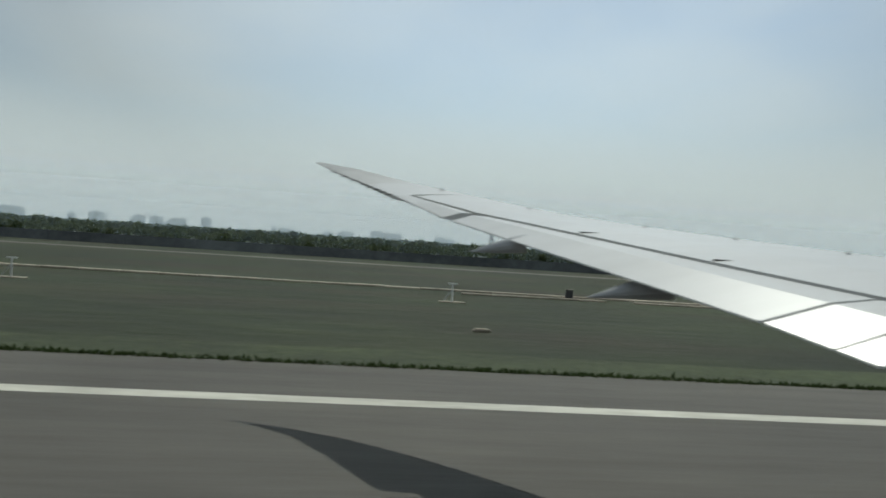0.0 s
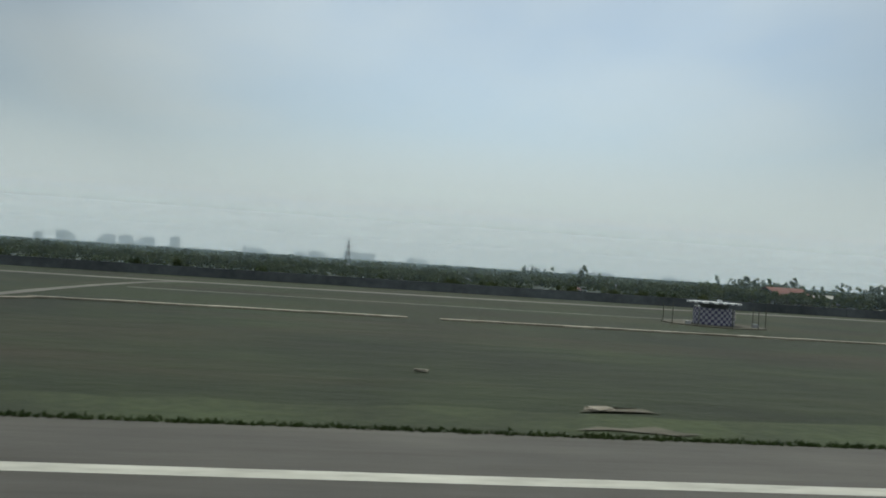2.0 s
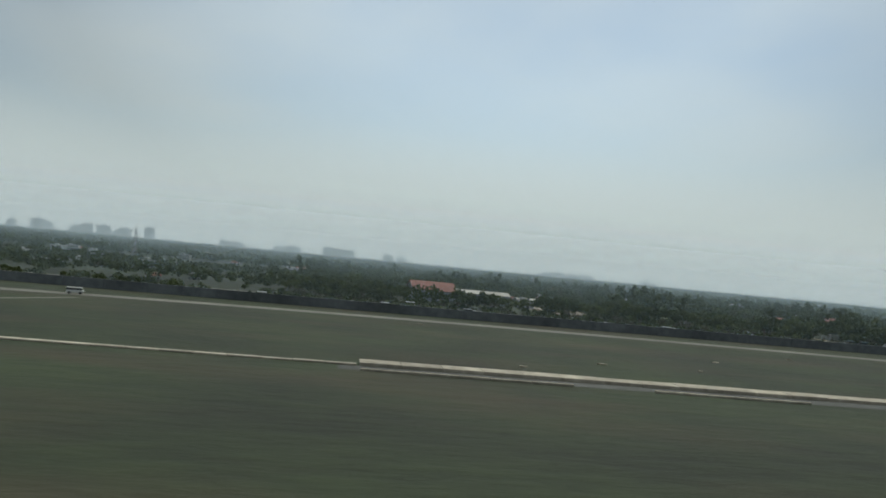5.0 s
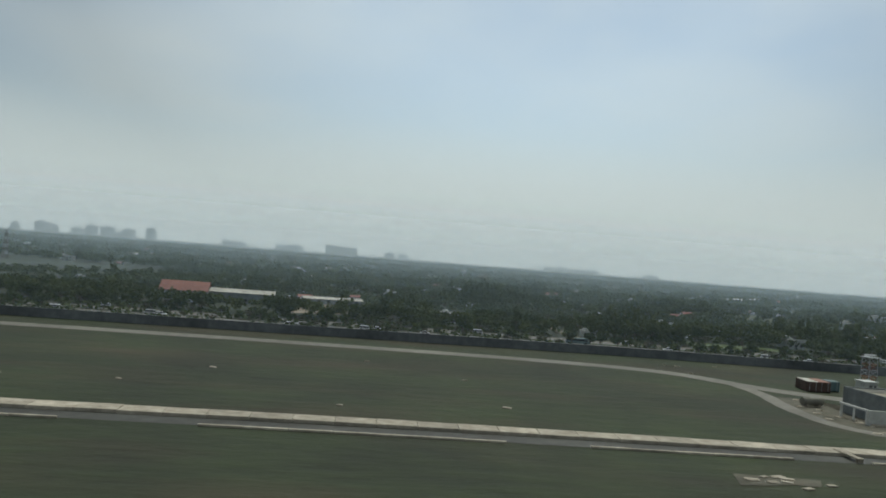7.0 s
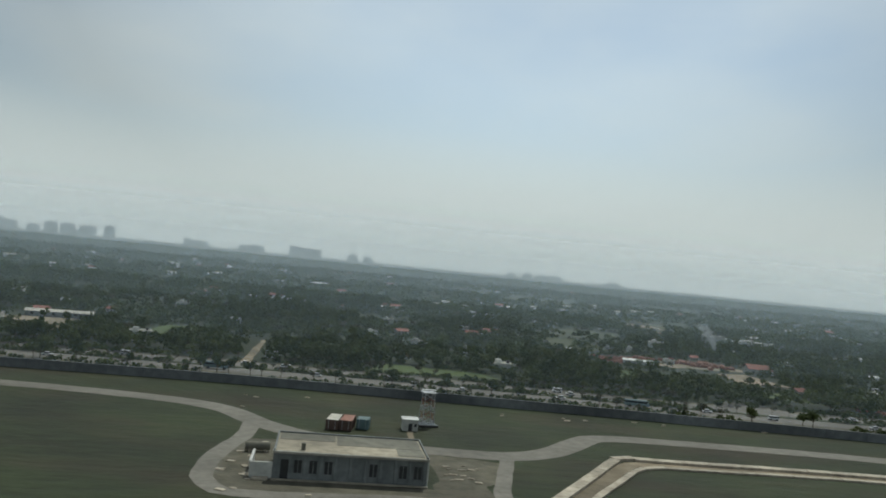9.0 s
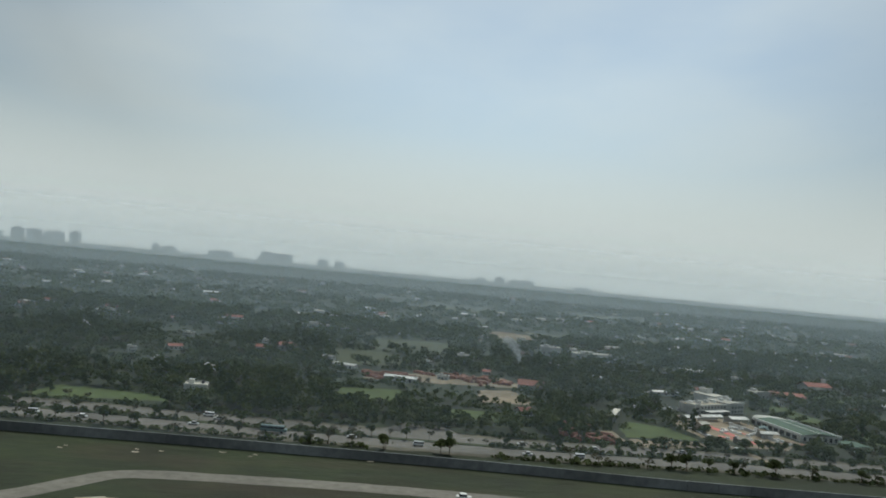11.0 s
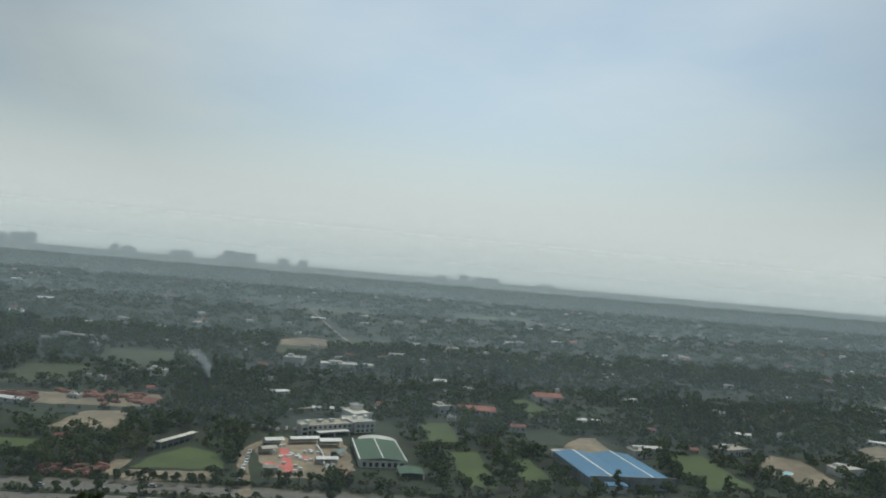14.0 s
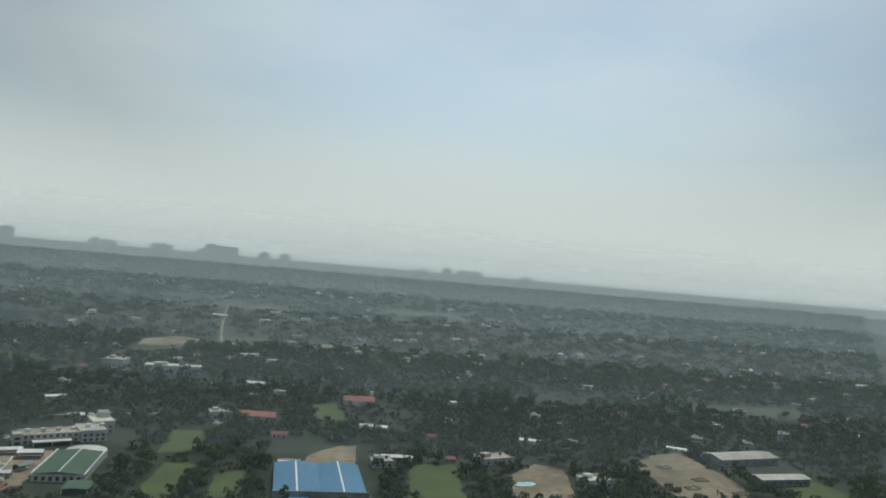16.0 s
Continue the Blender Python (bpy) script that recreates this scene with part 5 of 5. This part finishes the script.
broad = [crown(tree_rng, "broad", 64) for _ in range(6)]
tall = [crown(tree_rng, "tall", 66) for _ in range(4)]
bush = [crown(tree_rng, "bush", 40) for _ in range(4)]
thin = [crown(tree_rng, "thin", 60) for _ in range(4)]
coarse = [leaf_cloud(tree_rng, 30, [(*(tree_rng.normal(size=2) * 2.2), tree_rng.uniform(1.4, 3.7), tree_rng.uniform(1.3, 2.3), tree_rng.uniform(0.8, 1.3)) for _ in range(7)], 0.95) for _ in range(5)]

# belt behind the boundary wall, seen from the runway
p = np.stack([tree_rng.uniform(-260, 420, 3100), tree_rng.uniform(183, 300, 3100)], 1)
p = p[(p[:, 0] < 150) | ~blocked(p)]
woods("tree_belt", p[p[:, 0] < 195], 0.52 + 0.40 * tree_rng.uniform(0, 1, (p[:, 0] < 195).sum()) ** 1.5, broad, 1, LEAF, "dense dark belt of mixed trees behind the wall")
q = np.stack([tree_rng.uniform(-260, 92, 1100), tree_rng.uniform(151, 184, 1100)], 1)
woods("wayside_thicket", q, tree_rng.uniform(0.5, 0.74, len(q)), broad + bush, 2, LEAF, "dark thicket of low trees behind the wall")

strip = np.stack([tree_rng.uniform(88, 150, 150), tree_rng.uniform(150.5, 159, 150)], 1)
woods("wayside_thicket", strip, tree_rng.uniform(0.42, 0.62, len(strip)), broad + bush, 11, LEAF, "dark thicket of low trees between wall and highway")
lone = np.stack([tree_rng.uniform(-260, 190, 130), tree_rng.uniform(190, 300, 130)], 1)
woods("standing_trees", lone, tree_rng.uniform(0.72, 1.0, len(lone)), thin + broad[:4], 10, LEAF, "single taller trees standing out of the belt")

# woods beyond the highway
p = np.stack([tree_rng.uniform(160, 960, 13500), tree_rng.uniform(165, 430, 13500)], 1)
p = p[~blocked(p)]
clump = np.array([noise.noise((x * 0.022, y * 0.022, 3.0)) for x, y in p])
p, clump = p[clump > -0.42], clump[clump > -0.42]
size = tree_rng.uniform(0.5, 1.02, len(p)) + 0.22 * clump
high = clump > 0.28
woods("woodland", p[~high], size[~high], broad + bush[:2], 3, LEAF, "dark green woodland of broad-leaved trees")
woods("tall_grove", p[high], size[high] * 1.05, tall + broad[:2], 4, LEAF, "grove of tall slender dark trees")
shrub = [leaf_cloud(tree_rng, 16, [(*(tree_rng.normal(size=2) * 0.8), tree_rng.uniform(0.2, 0.7), tree_rng.uniform(0.6, 1.1), 0.5) for _ in range(4)], 0.42) for _ in range(4)]
low = np.stack([tree_rng.uniform(170, 800, 5200), tree_rng.uniform(166, 330, 5200)], 1)
low = low[~blocked(low)]
woods("shrubs", low, tree_rng.uniform(0.5, 1.2, len(low)), shrub, 7, LEAF, "low green shrubs and undergrowth between the trees")
edge = np.stack([tree_rng.uniform(165, 480, 620), tree_rng.uniform(172, 200, 620)], 1)
edge = edge[~blocked(edge)]
woods("wood_edge", edge, tree_rng.uniform(0.6, 1.0, len(edge)), broad, 8, LEAF, "close dark trees at the edge of the highway")
row = np.repeat(np.arange(158, 640, 1.15), 3)
side = np.tile([-10.0, 0.0, 10.2], len(row) // 3)
row = np.stack([row + tree_rng.uniform(-0.5, 0.5, len(row)), np.interp(row, [a for a, _ in HWY], [b for _, b in HWY]) + side + tree_rng.normal(size=len(row)) * 0.35], 1)
row = row[(tree_rng.uniform(0, 1, len(row)) < 0.8) & ~((row[:, 0] > 293) & (row[:, 0] < 308)) & ~((row[:, 0] > 405) & (row[:, 0] < 430))]
woods("verge_shrubs", row, tree_rng.uniform(0.45, 1.0, len(row)), shrub, 9, LEAF, "dark shrubs along the verges and median of the highway")
dusty = np.stack([tree_rng.uniform(160, 960, 2600), tree_rng.uniform(168, 420, 2600)], 1)
dusty = dusty[~blocked(dusty)]
woods("dusty_thicket", dusty, tree_rng.uniform(0.45, 0.85, len(dusty)), bush + thin + broad[:2], 5, LEAF_DUSTY, "dusty olive-brown scrub and thin trees")
far = np.stack([tree_rng.uniform(-1100, 2500, 40000), 425 + 2300 * tree_rng.uniform(0, 1, 40000) ** 1.6], 1)
far = far[(far[:, 0] > -0.62 * far[:, 1] - 50) & (far[:, 0] < 620 + 0.75 * far[:, 1]) & ~blocked(far)]
open_ = np.array([noise.noise((x * 0.008, y * 0.008, 9.0)) for x, y in far])
far = far[open_ > -0.56]
woods("far_woods", far, tree_rng.uniform(0.55, 1.0, len(far)) * (1 + np.clip(far[:, 1] - 900, 0, 1500) / 3000), coarse, 6, LEAF, "far hazy woodland")


def tree(name, label, at, quads, leaf_mat, height, group, trunk=0.13, top=2.4):
    ob = thing(name, label, "tree", at, 0, group)
    bm = rod((0, 0, 0), (0.05, 0.03, top), trunk, trunk * 0.55)
    for k in range(4):
        a = k * 1.7
        rod((0.03, 0.02, top * 0.7), (math.cos(a) * 0.9, math.sin(a) * 0.9, top + 0.7), trunk * 0.5, trunk * 0.2, 5, bm)
    part("trunk", bm, BARK, ob)
    me = from_arrays("crown", quads.reshape(-1, 3), np.arange(quads.shape[0] * 4).reshape(-1, 4), leaf_mat)
    c = new("crown", me)
    c.parent = ob
    return ob


protos = [tree("tree", "round dark-leaved tree beside the highway", (262, 162.5, 0), crown(tree_rng, "broad", 150), LEAF, 5, "roadside trees"),
          tree("tree", "round dark-leaved tree beside the highway", (241, 162.0, 0), crown(tree_rng, "broad", 150), LEAF, 5, "roadside trees")]
thins = [tree("tree", "thin dusty half-bare roadside tree", (252, 161.8, 0), crown(tree_rng, "thin", 90), LEAF_DUSTY, 3, "dusty roadside trees", 0.09, 1.9),
         tree("tree", "thin dusty half-bare roadside tree", (270, 161.5, 0), crown(tree_rng, "thin", 90), LEAF_DUSTY, 3, "dusty roadside trees", 0.09, 1.9)]
slim = [tree("tree", "tall slender dark tree", (286, 186, 0), crown(tree_rng, "tall", 130), LEAF, 7, "slender trees", 0.12, 3.0)]
x = 155.0
while x < 720:
    y, _ = along(HWY, x)
    s = rng.uniform(0.38, 0.68)
    kind = rng.choice(thins + protos[:1])
    copy_thing(kind, pose(x, y + rng.uniform(-0.4, 0.4), 0.14, 0, 0, rng.uniform(0, 360)) @ Matrix.Diagonal((s, s, s, 1)))
    if rng.random() < 0.75:
        s = rng.uniform(0.55, 1.0)
        copy_thing(rng.choice(thins + protos), pose(x + rng.uniform(-2, 2), y - 9.4 + rng.uniform(-1.2, 0.6), 0.03, 0, 0, rng.uniform(0, 360)) @ Matrix.Diagonal((s, s, s * rng.uniform(0.8, 1.1), 1)))
    if rng.random() < 0.5:
        s = rng.uniform(0.5, 0.9)
        copy_thing(rng.choice(protos + thins), pose(x + rng.uniform(-2, 2), y + 9.8 + rng.uniform(-0.6, 1.0), 0.03, 0, 0, rng.uniform(0, 360)) @ Matrix.Diagonal((s, s, s, 1)))
    x += rng.uniform(3.2, 5.2)
for k in range(9):  # row of round trees below the lawn
    copy_thing(protos[k % 2], pose(469 + k * 2.55, 167.6 + rng.uniform(-0.3, 0.3), 0.03, 0, 0, k * 50) @ Matrix.Diagonal((0.52, 0.52, 0.6, 1)))
for k in range(9):  # hedge trees below the fairground
    copy_thing(protos[k % 2], pose(500.5 + k * 2.3, 172 + rng.uniform(-0.6, 0.8), 0.03, 0, 0, k * 70) @ Matrix.Diagonal((0.6, 0.6, 0.6, 1)))
for x, y in ((540, 178), (541, 190), (540, 200), (557.5, 184), (559, 192), (559.5, 200), (573, 176), (606, 190), (607.5, 198), (632, 190), (634, 200), (633, 210), (551, 170), (545, 168), (575, 168), (581, 169), (588, 170), (596, 171), (604, 172), (612, 174), (490, 200), (491.5, 190), (491, 182)):
    s = rng.uniform(0.75, 1.1)
    copy_thing(rng.choice(protos + slim), pose(x + rng.uniform(-0.8, 0.8), y + rng.uniform(-0.8, 0.8), 0.03, 0, 0, rng.uniform(0, 360)) @ Matrix.Diagonal((s, s, s, 1)))
for k in range(16):
    copy_thing(slim[0], pose(305 + k * 1.9 + rng.uniform(-0.6, 0.6), 182 + rng.uniform(-0.8, 4), 0.03, 0, 0, rng.uniform(0, 360)) @ Matrix.Diagonal((0.8, 0.8, rng.uniform(0.55, 0.85), 1)))
copy_thing(protos[0], pose(297, 160, 0.03, 0, 0, 40) @ Matrix.Diagonal((0.7, 0.7, 0.75, 1)))

# ---------------------------------------------------------------- added translucent sheets in place of distance haze
# the nearest sheets also imitate window glare that lifts the darks
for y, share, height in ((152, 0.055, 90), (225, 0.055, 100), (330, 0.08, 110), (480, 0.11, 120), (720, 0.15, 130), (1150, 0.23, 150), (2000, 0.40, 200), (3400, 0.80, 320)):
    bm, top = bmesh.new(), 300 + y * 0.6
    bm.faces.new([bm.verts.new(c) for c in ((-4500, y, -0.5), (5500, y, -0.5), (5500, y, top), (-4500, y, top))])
    tagged(part("haze", bm, veil("haze_sheet", share, height, 0.9, [a + (b - a) * min(1.0, y / 3600) for a, b in zip((0.43, 0.56, 0.66), (0.98, 0.98, 0.96))])), "upright translucent sheet standing in for haze over the far land", "haze", kind="stuff")

# thin white smoke from a bonfire among the trees: a drift of fine flecks
SMOKE = material("white_smoke", (0.62, 0.64, 0.66), (0.78, 0.80, 0.82), 0.5, 1.0)
puff = np.random.default_rng(31)
drift_t = puff.uniform(0, 1, 2600) ** 0.75
mid = np.stack([470 - 6.5 * drift_t**2 + puff.normal(size=2600) * (0.25 + 1.3 * drift_t), 292 + puff.normal(size=2600) * (0.3 + 1.2 * drift_t), 3.0 + 9.5 * drift_t + puff.normal(size=2600) * 0.5], 1)
fleck = puff.normal(size=(2600, 3, 3)) * 0.11
tagged(new("smoke", from_arrays("smoke", (mid[:, None] + fleck).reshape(-1, 3), np.arange(7800).reshape(-1, 3), SMOKE)), "thin white smoke rising from a fire among trees", "smoke", kind="stuff")

# ---------------------------------------------------------------- the aircraft's wing
wing = thing("airliner_wing", "white swept airliner wing with lowered flaps", "wing")
STATIONS = [6.0, 7.2, 8.6, 10.0, 11.6, 13.2, 14.2, 15.0, 15.8, 16.45, 17.1, 17.8, 18.3, 18.7, 19.0, 19.22]


def spanwise(at, values):
    """A value that runs smoothly enough along the span."""
    return lambda s: float(np.interp(s, at, values))


TE_AT = [6, 7.17, 13.85, 14.25, 15.2, 16.45, 17.8, 18.65, 19.25]
LE_AT = [6, 7.2, 9, 11, 13.2, 14.45, 15.7, 16.75, 17.8, 18.7, 19.25]
te_x = spanwise(TE_AT, [4.51, 4.08, 1.85, 1.69, 1.34, 0.89, 0.3, -0.38, -1.0])
te_z = spanwise(TE_AT, [3.1, 3.33, 4.31, 4.37, 4.58, 4.85, 5.14, 5.42, 5.69])
le_x = spanwise(LE_AT, [10.2, 9.34, 8.06, 6.63, 5.06, 4.17, 3.25, 2.38, 1.33, 0.15, -0.92])
le_z = spanwise(LE_AT, [3.86, 3.88, 4.02, 4.2, 4.44, 4.6, 4.82, 5.03, 5.26, 5.55, 5.71])
hinge_x = lambda s: te_x(s) + 0.24 * (le_x(s) - te_x(s))
hinge_z = spanwise([6, 7.17, 9, 11, 13, 14.2, 15.2, 16.45, 19.25], [3.52, 3.65, 3.87, 4.12, 4.37, 4.51, 4.68, 4.88, 5.7])


def loft(rings, closed=True):
    bm = bmesh.new()
    rows = [[bm.verts.new(p) for p in ring] for ring in rings]
    n = len(rows[0])
    for a, b in zip(rows, rows[1:]):
        for i in range(n):
            bm.faces.new([a[i], a[(i + 1) % n], b[(i + 1) % n], b[i]])
    bm.faces.new(rows[0]), bm.faces.new(rows[-1])
    bmesh.ops.recalc_face_normals(bm, faces=bm.faces)
    return bm


def box_ring(s, back=hinge_x, back_z=hinge_z):
    xb, zb, xl, zl = back(s), back_z(s), le_x(s), le_z(s)
    c = xl - xb
    t = 0.10 * c
    return [(xb, s, zb), (xb + 0.3 * c, s, zb + 0.3 * (zl - zb) + 0.018 * c), (xb + 0.65 * c, s, zb + 0.65 * (zl - zb) + 0.02 * c), (xb + 0.9 * c, s, zl + 0.008 * c),
            (xl, s, zl - 0.02 * c), (xb + 0.85 * c, s, zl - 0.6 * t), (xb + 0.4 * c, s, zb + 0.4 * (zl - zb) - t), (xb + 0.02, s, zb - 0.55 * t)]


part("wing_box", loft([box_ring(s) for s in STATIONS if s < 16.5]), WING_PAINT, wing)
part("wing_tip", loft([box_ring(s, te_x, te_z) for s in STATIONS if s >= 16.45]), WING_PAINT, wing, "slim raked white wing tip")


def flap(name, s0, s1, n=5, gap=0.05, label=""):
    rings = []
    for k in range(n):
        s = s0 + (s1 - s0) * k / (n - 1)
        xh, zh, xt, zt = hinge_x(s) - gap, hinge_z(s) - 0.03, te_x(s), te_z(s)
        rings.append([(xh, s, zh), (xh + (xt - xh) * 0.4, s, zh + (zt - zh) * 0.4 + 0.05), (xt, s, zt), (xt, s, zt - 0.02), (xh + (xt - xh) * 0.4, s, zh + (zt - zh) * 0.4 - 0.12), (xh, s, zh - 0.16)])
    return part(name, loft(rings), WING_PAINT, wing, label)


flap("flap", 6.0, 6.38)
flap("flap", 6.42, 7.14, label="lowered inboard flap")
flap("flap", 7.20, 13.95, 9, label="long lowered outboard flap")
flap("aileron", 14.3, 16.4)
part("flap_gap", loft([[(hinge_x(s) - 0.06, s, hinge_z(s) - 0.10), (hinge_x(s) + 0.03, s, hinge_z(s) - 0.10), (hinge_x(s) + 0.03, s, hinge_z(s) - 0.2), (hinge_x(s) - 0.06, s, hinge_z(s) - 0.2)] for s in (6.0, 8, 10, 12, 14.0)]), SEAL, wing)


def fairing(tail, length, width, rise):
    """A canoe-shaped track cover: a point at the tail, swelling as it runs forward into the flap."""
    rings = []
    for t, r in ((0, 0.03), (0.2, 0.26), (0.45, 0.56), (0.75, 0.85), (1.0, 1.0)):
        c = Vector(tail) + Vector((length * t, 0, rise * t + 0.5 * width * r))
        rings.append([(c.x, c.y + math.cos(a) * width * r / 2, c.z + math.sin(a) * width * r * 0.6) for a in (k * math.pi / 6 for k in range(12))])
    part("flap_fairing", loft(rings), WING_UNDER, wing, "pointed grey flap track fairing")


fairing((1.86, 12.0, 3.79), 0.9, 0.26, 0.06)
fairing((2.97, 9.3, 3.34), 1.1, 0.32, 0.06)
for s in (9.7, 11.1, 12.5, 14.8, 16.9):
    part("static_marker", box(le_x(s) * 0.8 + te_x(s) * 0.2 - 0.02, le_x(s) * 0.8 + te_x(s) * 0.2 + 0.02, s - 0.012, s + 0.012, le_z(s) - 0.02, le_z(s) + 0.06), SEAL, wing)
for k in range(8):
    s = 16.6 + k * 0.3
    part("static_wick", rod((te_x(s), s, te_z(s)), (te_x(s) - 0.16, s, te_z(s) - 0.02), 0.012, sides=4), SEAL, wing)
for s in (9.2, 11.6):
    part("panel_joint", box(hinge_x(s) + 0.05, hinge_x(s) + 1.0, s - 0.012, s + 0.012, hinge_z(s) - 0.02, hinge_z(s) + 0.03), SEAL, wing)
